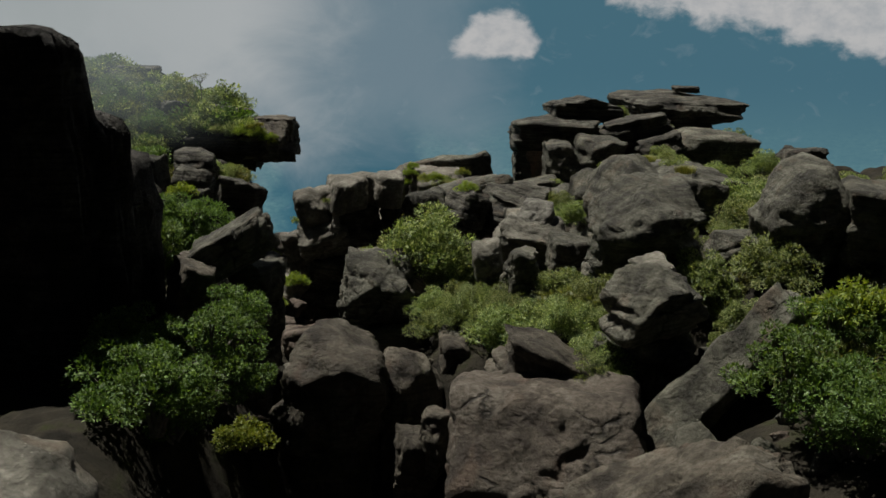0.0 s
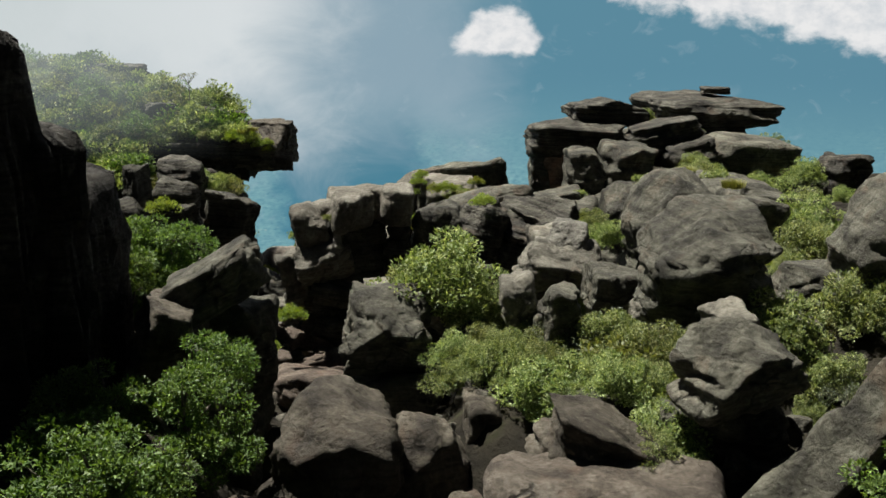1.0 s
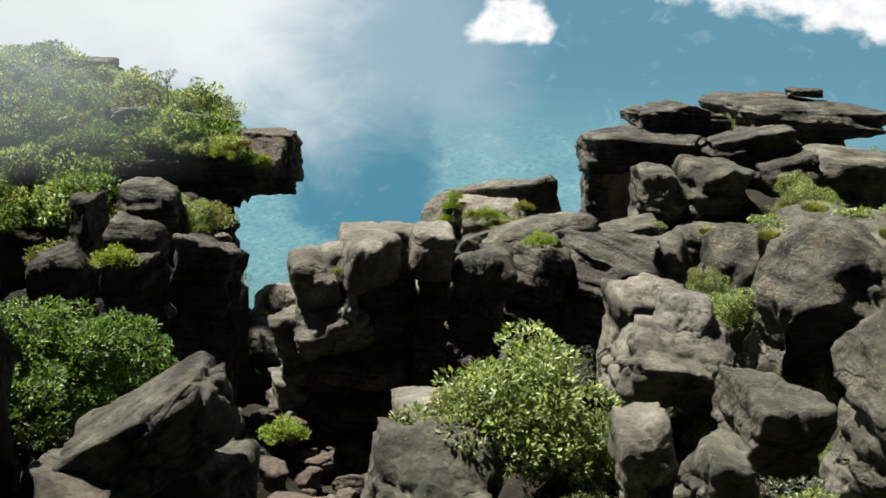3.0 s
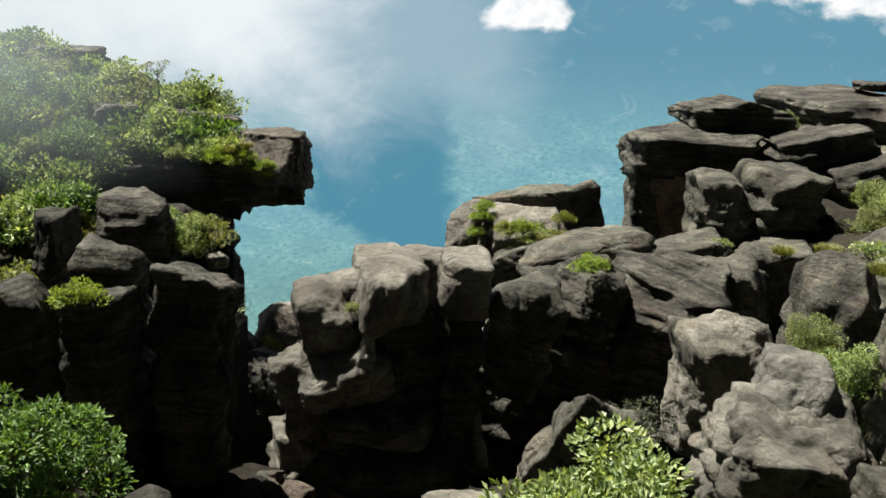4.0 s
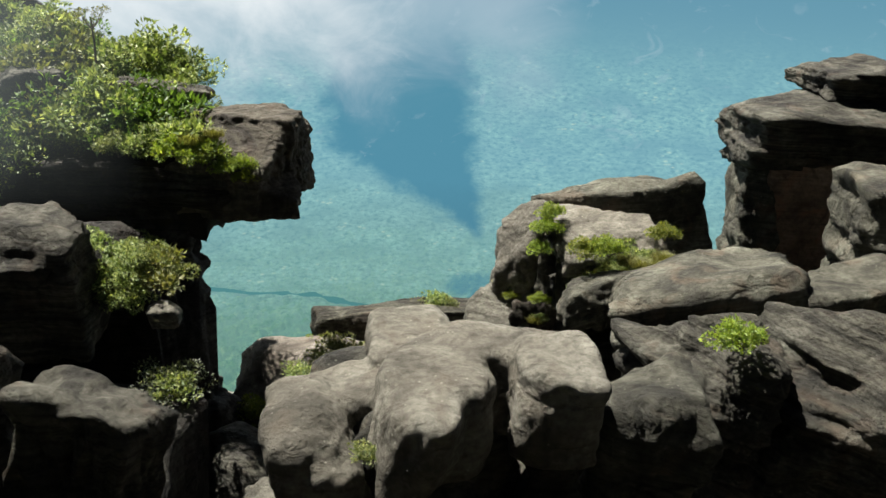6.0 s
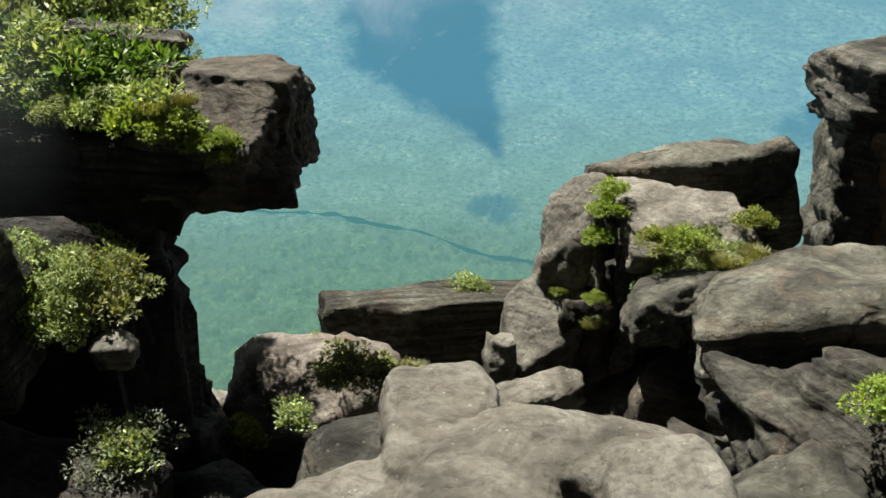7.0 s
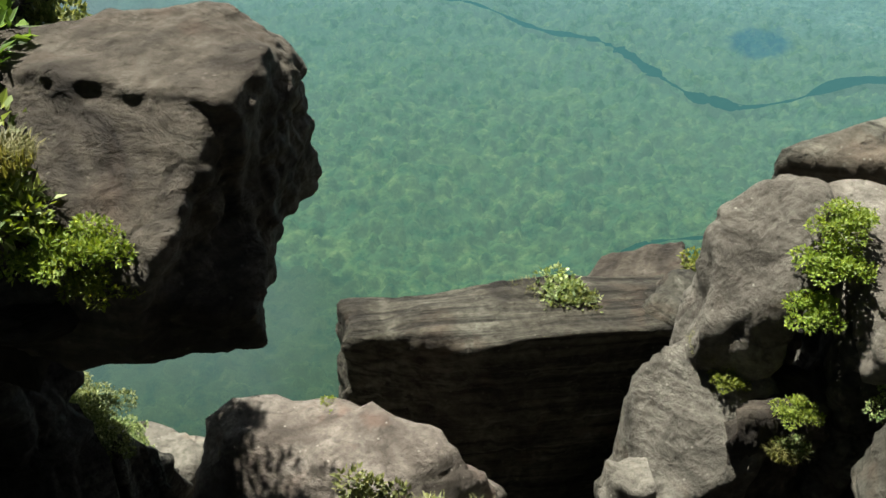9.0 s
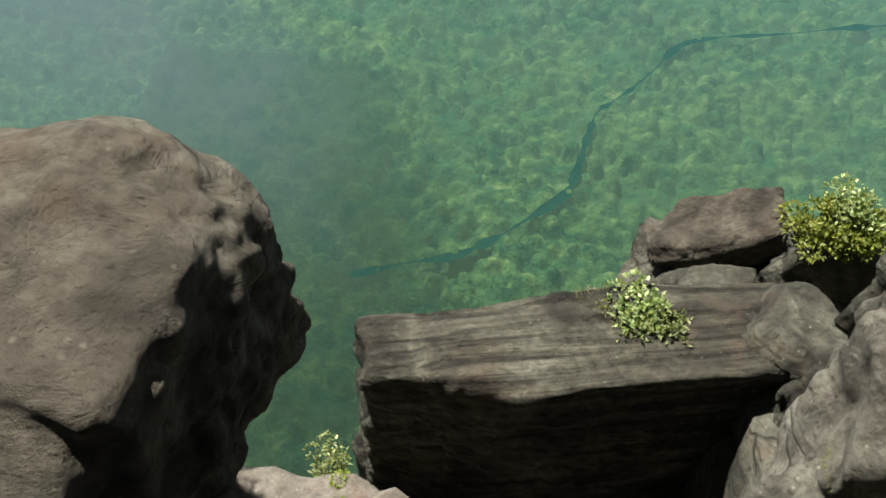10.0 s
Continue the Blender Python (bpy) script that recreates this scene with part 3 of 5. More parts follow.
def rock_shape(size, seed, p=9.0, cuts=7, planes=(), rough=1.0, beds=0.65, cracks=0.5, taper=0.0, blocks=0.2, under=0.0, grit=1.0, level=5, flutes=0.0, dents=()):
    """A weathered block: a rounded polyhedron of a box and chance or given cuts, worn by bulges, beds and cracks.
    planes: extra cuts (nx, ny, nz, d) in half-size units; taper: how much narrower the foot is than the head; flutes: upright furrows;
    dents: hollows (x, y, z, radius, dx, dy, dz) in metres."""
    if p < 14:
        p = p * 2.3 if p < 4 else min(28.0, 7 + 2.1 * p)
    u, faces = unit_sphere(level)
    rng = np.random.RandomState(seed)
    ns = [np.array(a, float) for a in ((1, 0, 0), (-1, 0, 0), (0, 1, 0), (0, -1, 0), (0, 0, 1), (0, 0, -1))]
    ds = [1.0] * 6
    for _ in range(cuts):
        n = rng.normal(size=3)
        n[2] *= 0.8
        n /= np.linalg.norm(n)
        ns.append(n)
        ds.append(rng.uniform(0.92, 1.25))
    if under:
        planes = tuple(planes) + ((rng.uniform(-0.5, 0.5), -0.85, -0.62, under),)
    for a in planes:
        n = np.array(a[:3], float)
        ns.append(n / np.linalg.norm(n))
        ds.append(a[3])
    # warped directions keep the edges from running dead straight
    q = u + 0.13 * rough * np.stack([vnoise(u * 2.1 + seed * 3.7, seed + k) for k in (50, 51, 52)], -1)
    q /= np.linalg.norm(q, axis=1)[:, None]
    r, top = np.zeros(len(u)), np.zeros(len(u))
    for n, d in zip(ns, ds):
        part_r = np.maximum(0, q @ n / d) ** p
        r += part_r
        top += part_r * n[2]
    top = np.clip(top / r, 0, 1)
    calm = 1 - 0.6 * top ** 2
    v = u * (r ** (-1 / p))[:, None]
    half = np.array(size) / 2 * 1.03
    w = v * half
    if taper:
        w[:, :2] *= (1 - taper * (0.5 - 0.5 * v[:, 2]))[:, None]
    mean = float(np.prod(size)) ** (1 / 3)
    m = min(mean, 3.6)
    out = u * np.array([1, 1, 0.75])
    off = seed * 7.31
    bulge = 0.05 * mean * fbm(w * 1.3 / mean + off, seed, 3)
    mid = 0.020 * m * fbm(w * 1.7 + off, seed + 31, 5)
    ridge = -0.030 * m * (1 - np.abs(vnoise(w * np.array([1.1, 1.1, 1.9]) + off + 0.35 * fbm(w * 2.3, seed, 2)[:, None], seed + 5))) ** 4
    chip = -0.014 * m * (1 - np.abs(vnoise(w * np.array([3.6, 3.6, 5.0]) + off + 0.5 * vnoise(w * 2.0, seed + 60)[:, None], seed + 61))) ** 3 + 0.006 * m * vnoise(w * 8.5 + off, seed + 62)
    cell = 0.62 * m
    f1, f2, val = worley(w * np.array([1.0, 1.0, 1.25]) / cell + off + 0.22 * fbm(w * 1.4, seed + 3, 3)[:, None], seed + 20)
    crease = np.exp(-(((f2 - f1) / 0.10) ** 2))
    block = blocks * m * (0.050 * val * np.clip((f2 - f1) / 0.14, 0, 1) - 0.030 * (f1 - 0.5))
    crack = -0.075 * cracks * m * crease
    zz = np.stack([w[:, 0] * 0.16, w[:, 1] * 0.16, w[:, 2] * 2.2], -1) + off
    bed = 0.045 * m * np.tanh(2.6 * vnoise(zz, seed + 9))
    bed = bed + 0.016 * m * np.tanh(3.0 * vnoise(zz * 3.1, seed + 10)) + 0.006 * m * vnoise(zz * 7.5, seed + 11)
    notch = -0.075 * m * np.maximum(0, 1 - np.abs(vnoise(zz * 0.9 + 3.3, seed + 12)) * 2.2) ** 4 * (1 - top)
    bed = bed + notch
    if flutes:
        fl = np.abs(vnoise(w * np.array([1.5, 1.5, 0.22]) + off + 0.3 * vnoise(w * 0.9, seed + 70)[:, None], seed + 71))
        block = block - flutes * 0.16 * np.maximum(0, 1 - 2.4 * fl) ** 2
    w = w + out * (rough * bulge + calm * (grit * (mid + ridge + chip) + block + crack))[:, None] + (out * np.array([1, 1, 0.12])) * (beds * bed)[:, None]
    for x, y, z, rad, dx, dy, dz in dents:
        d = np.linalg.norm((w - np.array([x, y, z])) / rad, axis=1)
        w = w + np.array([dx, dy, dz]) * (np.clip(1.25 - d, 0, 0.5) * 2)[:, None]
    return w, faces


def rock(name, label, loc, size, rot=(0, 0, 0), seed=1, mat=None, category="rock", parent=None, **shape):
    w, f = rock_shape(size, seed, **shape)
    ob = mesh_object(name, w, f, mat or ROCK, parent=parent)
    ob.matrix_basis = pose(*loc, *rot)
    if parent is not None:
        return tagged(ob, label)
    return tagged(ob, label, category)


def joined_rock(name, label, lumps, mat, category="rock", parent=None, voxel=0.05, relax=3):
    """One rock grown together from several lumps: (loc, size, rot, seed, shape)."""
    vs, fs, n = [], [], 0
    for loc, size, rot, seed, shape in lumps:
        w, f = rock_shape(size, seed, **shape)
        m = np.array(pose(*loc, *rot))
        vs.append(w @ m[:3, :3].T + m[:3, 3])
        fs.append(f + n)
        n += len(w)
    v = np.concatenate(vs)
    mid = v.mean(axis=0)
    ob = mesh_object(name, v - mid, np.concatenate(fs), mat)
    ob.location = mid
    melt = ob.modifiers.new("melt", "REMESH")
    melt.mode = "VOXEL"
    melt.voxel_size = voxel
    melt.use_smooth_shade = True
    ease = ob.modifiers.new("ease", "SMOOTH")
    ease.factor, ease.iterations = 0.5, relax
    if parent is not None:
        ob.parent = parent
        return tagged(ob, label)
    return tagged(ob, label, category)


# ---------------------------------------------------------------- plants
def leaves_mesh(centres, radii, count, leaf, rng, flat=0.75, up=0.5, narrow=0.45, droop=0.0):
    """Many small folded leaves scattered in the shells of clumps."""
    k = rng.choice(len(centres), count, p=radii ** 2 / (radii ** 2).sum())
    d = rng.normal(size=(count, 3))
    d /= np.linalg.norm(d, axis=1)[:, None]
    rad = radii[k] * rng.uniform(0.55, 1.08, count) ** 0.6
    base = centres[k] + d * rad[:, None] * np.array([1, 1, flat])
    axis = d + rng.normal(size=(count, 3)) * 0.7 + np.array([0, 0, up - droop])
    axis /= np.linalg.norm(axis, axis=1)[:, None]
    side = np.cross(axis, rng.normal(size=(count, 3)) * 0.5 + np.array([0, 0, 1.0]))
    side /= np.linalg.norm(side, axis=1)[:, None] + 1e-9
    nor = np.cross(side, axis)
    ln = leaf * rng.uniform(0.6, 1.35, count)[:, None]
    wd = ln * narrow
    tip = base + axis * ln - nor * ln * 0.12
    mid = base + axis * ln * 0.45
    a = mid + side * wd * 0.5 + nor * wd * 0.15
    b = mid - side * wd * 0.5 + nor * wd * 0.15
    v = np.stack([base, a, tip, b], 1).reshape(-1, 3)
    i = np.arange(count)[:, None] * 4
    f = np.concatenate([i + np.array([[0, 1, 2]]), i + np.array([[0, 2, 3]])], 1).reshape(-1, 3)
    return v, f


def tube(points, radii, sides=6):
    """A tapered branch through points."""
    pts = [Vector(q) for q in points]
    v, f = [], []
    for i, q in enumerate(pts):
        d = (pts[min(i + 1, len(pts) - 1)] - pts[max(i - 1, 0)]).normalized()
        s = d.orthogonal().normalized()
        t = d.cross(s)
        for k in range(sides):
            a = 2 * math.pi * k / sides
            v.append(q + (s * math.cos(a) + t * math.sin(a)) * radii[i])
    for i in range(len(pts) - 1):
        for k in range(sides):
            f.append((i * sides + k, i * sides + (k + 1) % sides, (i + 1) * sides + (k + 1) % sides, (i + 1) * sides + k))
    return v, f


def shrub(name, label, seed, spread=(1, 1, 0.8), clumps=26, clump=0.34, count=3200, leaf=0.11, mat=None, stems=6, trunk=0.0, narrow=0.5, category="shrub"):
    """A shrub of unit spread: stems that branch to leafy clumps. Its foot is at the origin."""
    rng = np.random.RandomState(seed)
    holder = tagged(new(name), label, category)
    holder.empty_display_size = 0.2
    d = rng.normal(size=(clumps, 3))
    d /= np.linalg.norm(d, axis=1)[:, None]
    d[:, 2] = np.abs(d[:, 2]) * 1.1 - 0.15
    c = d * rng.uniform(0.30, 1.02, clumps)[:, None] * np.array(spread)
    c[:, 2] += trunk + 0.22 * spread[2]
    rad = clump * rng.uniform(0.4, 1.25, clumps)
    v, f = leaves_mesh(c, rad, count, leaf, rng, narrow=narrow)
    mesh_object("crown", v, f, mat, smooth=False, parent=holder)
    for k in range(stems):
        tip = c[rng.randint(clumps)]
        foot = np.array([rng.uniform(-.08, .08), rng.uniform(-.08, .08), -0.15])
        m1 = foot * 0.6 + tip * 0.4 + rng.normal(size=3) * 0.06 + np.array([0, 0, 0.1 + 0.3 * trunk])
        m2 = foot * 0.25 + tip * 0.75 + rng.normal(size=3) * 0.06
        mesh_object("stem", *tube([foot, m1, m2, tip], [0.045, 0.034, 0.022, 0.008], 5), BARK, parent=holder)
    return holder


def tuft(name, label, seed, count=700, length=0.45, mat=None, category="grass"):
    """A tussock of arching blades of unit size, foot at the origin."""
    rng = np.random.RandomState(seed)
    v, f = [], []
    for k in range(count):
        a = rng.uniform(0, 2 * math.pi)
        r0 = rng.uniform(0, 0.45) ** 0.8
        o = np.array([r0 * math.cos(a), r0 * math.sin(a), -0.05])
        b = a + rng.normal() * 0.6
        ln, lean = length * rng.uniform(0.5, 1.2), rng.uniform(0.15, 0.9)
        h = np.array([math.cos(b), math.sin(b), 0])
        s = np.array([-math.sin(b), math.cos(b), 0]) * 0.009 * rng.uniform(0.7, 1.4)
        m1 = o + np.array([0, 0, ln * 0.6]) + h * ln * lean * 0.35
        t = o + np.array([0, 0, ln * (0.95 - 0.3 * lean)]) + h * ln * lean
        i = len(v)
        v += [o - s, o + s, m1 + s, m1 - s, t]
        f += [(i, i + 1, i + 2, i + 3), (i + 3, i + 2, i + 4)]
    ob = mesh_object(name, v, f, mat, smooth=False)
    return tagged(ob, label, category)


def spread_copies(src, spots, group):
    """Copies of a plant at (x, y, z, scale, turn), the first spot taken by the plant itself."""
    made = []
    for k, (x, y, z, s, turn) in enumerate(spots):
        m = pose(x, y, z, 0, 0, turn) @ Matrix.Diagonal((s, s, s, 1))
        if k == 0:
            src.matrix_basis = m
            made.append(src)
        else:
            base = src.matrix_basis.copy()
            src.matrix_basis = Matrix.Identity(4)
            made.append(copy_thing(src, m))
            src.matrix_basis = base
        tagged(made[-1], group=group)
    return made

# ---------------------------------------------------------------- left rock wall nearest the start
BLACK = "dark lichen-blackened sandstone wall with deep shade painted in"
rock("rock_wall", BLACK + ", tall block with a flat top", (-16.2, 28.6, 19.0), (10.2, 1.8, 21.2), (0, 0, 0), 3, ROCK_BLACK_SHADE, p=26, cuts=0, rough=0.3, beds=0.9)
rock("rock_wall", BLACK + ", stepped top", (-15.5, 29.9, 17.6), (10.6, 2.0, 19.4), (0, 0, 0), 4, ROCK_BLACK_SHADE, p=20, cuts=2, rough=0.4, beds=0.8)
rock("rock_wall", BLACK + ", lower shoulder", (-15.5, 32.2, 16.7), (10.6, 3.2, 17.6), (0, 0, 2), 7, ROCK_BLACK_SHADE, p=18, cuts=3, rough=0.5, beds=0.8)
rock("rock_wall", BLACK + ", above the gully", (-16.6, 35.6, 17.0), (9.8, 4.6, 17.4), (0, 0, 5), 5, ROCK_BLACK_SHADE, p=12, cuts=8, beds=0.9)
rock("boulder", "pale grey boulder with a rounded top beside the gully", (-6.45, 12.0, 21.7), (2.4, 3.0, 4.4), (0, 0, 10), 6, ROCK_PALE, p=6, under=0.67)

# ---------------------------------------------------------------- front boulders
rock("boulder", "brown angular boulder with a dark undercut front", (-3.7, 28.9, 17.3), (3.5, 3.2, 6.5), (2, -3, 12), 11, ROCK_BROWN, p=13, cuts=3, rough=0.7, planes=((-0.21, -0.19, 0.96, 0.88), (0.25, -0.1, 0.95, 0.93), (-0.2, -0.9, -0.2, 0.86), (-0.75, -0.6, 0.1, 1.0)), beds=1.2, blocks=0.25, cracks=0.5)
rock("boulder", "brown flat-topped boulder wedged beside a larger one", (-1.1, 29.4, 17.1), (2.0, 2.4, 5.3), (4, 3, -6), 12, ROCK_BROWN, p=12, planes=((0, -0.3, 0.95, 0.95),), under=0.71)
rock("boulder", "brown block with a flat lit top", (0.7, 30.8, 18.05), (1.7, 2.2, 3.6), (5, 0, 8), 13, ROCK_BROWN, p=13, under=0.66)
rock("boulder", "low grey boulder beside a brown block", (2.3, 31.6, 18.4), (1.6, 1.8, 2.2), (8, 10, 30), 14, ROCK, p=7, under=0.64)
rock("boulder", "reddish brown rounded boulder with slanting beds", (2.75, 26.5, 19.8), (2.6, 2.4, 2.6), (10, 24, 12), 15, ROCK_BROWN, p=6, beds=1.6, blocks=0.8, under=0.66)
rock("rock_slab", "large brown cracked slab sloping towards the gully", (2.85, 23.9, 17.9), (5.3, 4.6, 5.0), (0, 0, -6), 16, ROCK_SPLIT, p=16, cuts=3, rough=0.6, planes=((0, -0.8, 0.85, 0.72),), cracks=1.0, blocks=0.5, beds=0.3)
rock("boulder", "small pale brown wedge at the foot of a slab", (-0.9, 26.8, 16.8), (1.3, 1.4, 2.4), (0, 10, 20), 17, ROCK_BROWN, p=8, under=0.83)
rock("boulder", "small dark boulder beside a cracked slab", (-0.2, 26.6, 17.8), (1.0, 1.2, 2.0), (0, 0, 40), 18, ROCK_BROWN, p=7, under=0.8)
rock("rock_slab", "long grey slab tilted up steeply with a dark underside", (7.9, 25.0, 20.4), (6.4, 1.3, 1.5), (30, -38, 22), 19, ROCK, p=10, cuts=4, beds=0.8)
rock("rock_slab", "broad grey brown slab with slanting cracks", (5.8, 19.0, 19.2), (4.6, 3.4, 3.2), (-6, -24, 10), 20, ROCK_BROWN, p=9, planes=((-0.5, -0.4, 0.9, 0.9),), cracks=1.2)
rock("boulder", "dark grey boulder with an undercut front", (6.35, 26.3, 22.2), (2.6, 2.4, 2.0), (2, -6, 14), 21, ROCK, p=12, cuts=5, blocks=0.5, cracks=0.8, beds=1.2, planes=((-0.5, -0.25, 0.8, 0.72), (0.45, -0.2, 0.85, 0.78), (0.1, -0.85, -0.4, 0.6)))
rock("boulder", "tall dark boulder with a flat top", (13.5, 34.5, 22.8), (3.4, 4.0, 4.6), (4, -6, 5), 22, ROCK, p=9, planes=((-0.5, -0.1, 0.8, 0.9), (0.0, -0.85, -0.4, 0.66)))
rock("boulder", "dark rounded boulder beside a taller one", (16.0, 33.6, 22.7), (3.0, 3.6, 3.6), (0, 6, -12), 23, ROCK, p=6, under=0.68)

# gully side
rock("rock_slab", "pitted grey slab leaning over the gully", (-7.8, 33.6, 22.3), (3.3, 1.8, 1.4), (0, -27, 14), 24, ROCK, p=9, cuts=5, cracks=1.2)
rock("boulder", "dark block beneath a leaning slab", (-7.0, 34.2, 19.9), (2.0, 1.8, 3.4), (0, 0, 8), 25, ROCK, p=9, under=0.68)
rock("boulder", "brown wedge-shaped boulder below a leaning slab", (-9.15, 32.5, 20.6), (1.7, 2.0, 2.9), (10, 10, 10), 26, ROCK_BROWN, p=12, cuts=4, under=0.66)
rock("boulder", "grey block with a scalloped sunlit top", (-2.45, 34.5, 20.3), (2.75, 2.6, 2.5), (4, 5, 12), 27, ROCK, p=13, cuts=4, blocks=0.6, planes=((0.08, -0.32, 0.92, 0.82), (0.05, -0.9, -0.4, 0.74), (-0.7, -0.4, 0.5, 0.95)), cracks=1.1)
rock("boulder", "small pale boulder behind a scalloped block", (-2.95, 38.6, 19.9), (1.7, 2.0, 2.2), (0, 0, 0), 28, ROCK_PALE, p=6, under=0.67)

# boulders among the shrubs
rock("boulder", "huge domed grey boulder with a dark undercut", (7.5, 33.9, 22.6), (3.9, 4.6, 3.8), (4, 4, 6), 31, ROCK, p=7, cuts=4, beds=1.1, blocks=0.6, planes=((-0.62, -0.1, 0.78, 0.86), (0.25, -0.25, 0.93, 0.86), (-0.1, -0.82, -0.5, 0.64), (0.6, -0.7, -0.1, 0.86)), flutes=0.8)
rock("boulder", "big grey boulder ridge with a hollow", (9.0, 43.0, 21.8), (4.0, 4.2, 5.6), (0, 0, 4), 32, ROCK, p=8, cuts=4, blocks=0.6, planes=((-0.72, -0.2, 0.66, 0.86), (0.42, -0.2, 0.88, 0.78), (0.0, -0.75, 0.5, 0.88)), flutes=1.2, dents=((-1.3, -1.9, -0.7, 1.2, 0.2, 1.7, 0.0),))
rock("boulder", "low grey boulder leaning on a ridge", (12.1, 44.4, 21.4), (2.4, 3.0, 3.4), (0, 8, 0), 232, ROCK, p=6, under=0.7)
rock("boulder", "pale grey boulder with a broad worn top", (4.0, 41.8, 20.45), (3.6, 3.2, 2.2), (4, 4, 6), 33, ROCK_PALE, p=8, cuts=4, blocks=0.6, cracks=1.2, planes=((0.05, -0.3, 0.93, 0.9), (0.15, -0.8, -0.5, 0.66), (0.6, -0.3, 0.5, 0.95)))
rock("boulder", "pale block with a white worn face", (4.35, 43.1, 21.4), (1.5, 1.9, 1.8), (0, 8, -12), 234, ROCK_WHITE, p=8, planes=((-0.1, -0.7, 0.7, 0.72),))
rock("boulder", "pale block standing behind a wider boulder", (5.1, 50.4, 18.5), (2.9, 2.6, 4.3), (0, 0, 6), 34, ROCK_PALE, p=6, cuts=4, planes=((0.0, -0.3, 0.95, 0.92),))
rock("boulder", "small grey boulder in shade", (5.4, 39.2, 20.3), (1.6, 2.0, 2.0), (0, 8, 10), 35, ROCK, p=6, under=0.66)
rock("boulder", "rounded grey boulder among shrubs", (5.2, 36.9, 20.9), (1.8, 2.0, 2.0), (0, 4, 0), 36, ROCK, p=5, under=0.62)
rock("boulder", "upright grey boulder with a split face", (2.9, 33.8, 21.0), (1.6, 1.8, 2.3), (0, 0, 20), 37, ROCK, p=7, cuts=10, cracks=1.0, blocks=0.5, under=0.66)
rock("boulder", "broken grey boulder beside a shrub", (1.8, 35.0, 21.0), (1.2, 1.7, 2.4), (0, -10, 0), 38, ROCK_PALE, p=9, blocks=0.5, under=0.7)
rock("boulder", "small pale boulder leaning under a bigger one", (5.8, 34.3, 21.1), (1.1, 1.7, 1.7), (0, 24, 10), 235, ROCK_PALE, p=8, under=0.7)
rock("boulder", "pale boulder standing out of low shrubs", (6.9, 29.1, 22.1), (1.1, 1.7, 1.7), (6, -10, 20), 236, ROCK_PALE, p=9, under=0.7)
rock("boulder", "broad grey rock dome", (13.2, 51.6, 19.7), (7.8, 8.0, 6.0), (0, -5, 0), 39, ROCK, p=3.6, under=0.82, flutes=2.2, beds=1.0)

# ---------------------------------------------------------------- rock pile on the skyline
rock("rock_pillar", "pinkish bare rock pillar under a stack of slabs", (8.2, 72.9, 17.8), (4.6, 4.4, 7.6), (0, 2, 4), 41, ROCK_PINK, rough=0.5, blocks=0.12, p=20, cuts=4)
rock("rock_pillar", "narrow dark rock pillar beside a pink one", (6.1, 72.2, 17.6), (1.7, 3.4, 7.0), (0, 4, 0), 42, ROCK, rough=0.5, blocks=0.12, p=8, cuts=4)
rock("rock_slab", "thick bedded dark slab crowning a pillar", (8.8, 72.8, 22.4), (6.6, 6.0, 3.3), (-2, 2, 3), 43, ROCK_BEDDED, rough=0.5, blocks=0.2, p=20, cuts=4, planes=((-0.3, 0.0, 0.9, 0.82), (0.1, -0.45, 0.85, 0.9), (0.0, -0.8, -0.5, 0.85)), beds=1.3)
rock("rock_slab", "flat dark slab on top of a thicker one", (10.9, 74.2, 24.3), (5.4, 5.0, 1.9), (0, 4, 6), 44, ROCK_BEDDED, rough=0.5, blocks=0.12, p=9, cuts=3, planes=((0.5, 0, 0.8, 0.85), (-0.5, 0, 0.8, 0.75)), beds=1.2)
tier = dict(p=7, cuts=5, rough=1.0, beds=1.5, blocks=0.5, cracks=0.8)
joined_rock("rock_slab", "broad bedded cap rock with stepped ledges jutting at one end", [
    ((17.6, 77.0, 22.3), (7.0, 7.4, 2.4), (0, 2, 4), 45, tier),
    ((19.6, 77.2, 23.9), (9.6, 7.8, 3.0), (0, 4, 2), 145, dict(tier, planes=((0.8, 0, -0.6, 0.72), (0.33, 0, 0.94, 0.86), (-0.36, -0.1, 0.93, 0.84), (0, -0.5, 0.85, 0.9))))], ROCK_BEDDED, category="rock", voxel=0.08, relax=1)
rock("rock_slab", "small flat slab on the summit of a cap rock", (20.0, 78.0, 25.5), (2.2, 2.2, 0.5), (0, 2, 0), 46, ROCK_BEDDED, p=6, beds=1.0)
rock("rock_slab", "sloping dark slab below a cap rock", (14.8, 70.7, 22.5), (5.3, 4.6, 2.8), (0, -10, 0), 47, ROCK_BEDDED, rough=0.5, blocks=0.3, p=9, beds=1.6)
rock("rock_slab", "small dark slab tucked below a sloping one", (15.8, 68.0, 21.4), (3.3, 3.6, 2.8), (0, -14, 6), 247, ROCK_BEDDED, rough=0.5, blocks=0.3, p=9, beds=1.4)
rock("boulder", "squat grey block split in two", (8.4, 64.6, 20.4), (2.6, 4.2, 4.3), (0, -4, 0), 48, ROCK, p=8, under=0.78)
rock("boulder", "squat dark block beside a split one", (10.8, 64.9, 20.6), (3.2, 4.4, 4.5), (0, 3, 0), 49, ROCK, p=8, under=0.7)
rock("boulder", "rounded grey rock dome below the cap rocks", (19.6, 69.4, 20.2), (6.6, 6.4, 5.4), (0, 0, 0), 50, ROCK, p=4, beds=1.2, under=0.76)
rock("boulder", "jagged dark rock outcrop on the skyline", (26.6, 70.0, 19.2), (3.4, 3.6, 4.8), (0, 0, 20), 51, ROCK_BEDDED, p=6, beds=1.4, cracks=1.6, under=0.77)
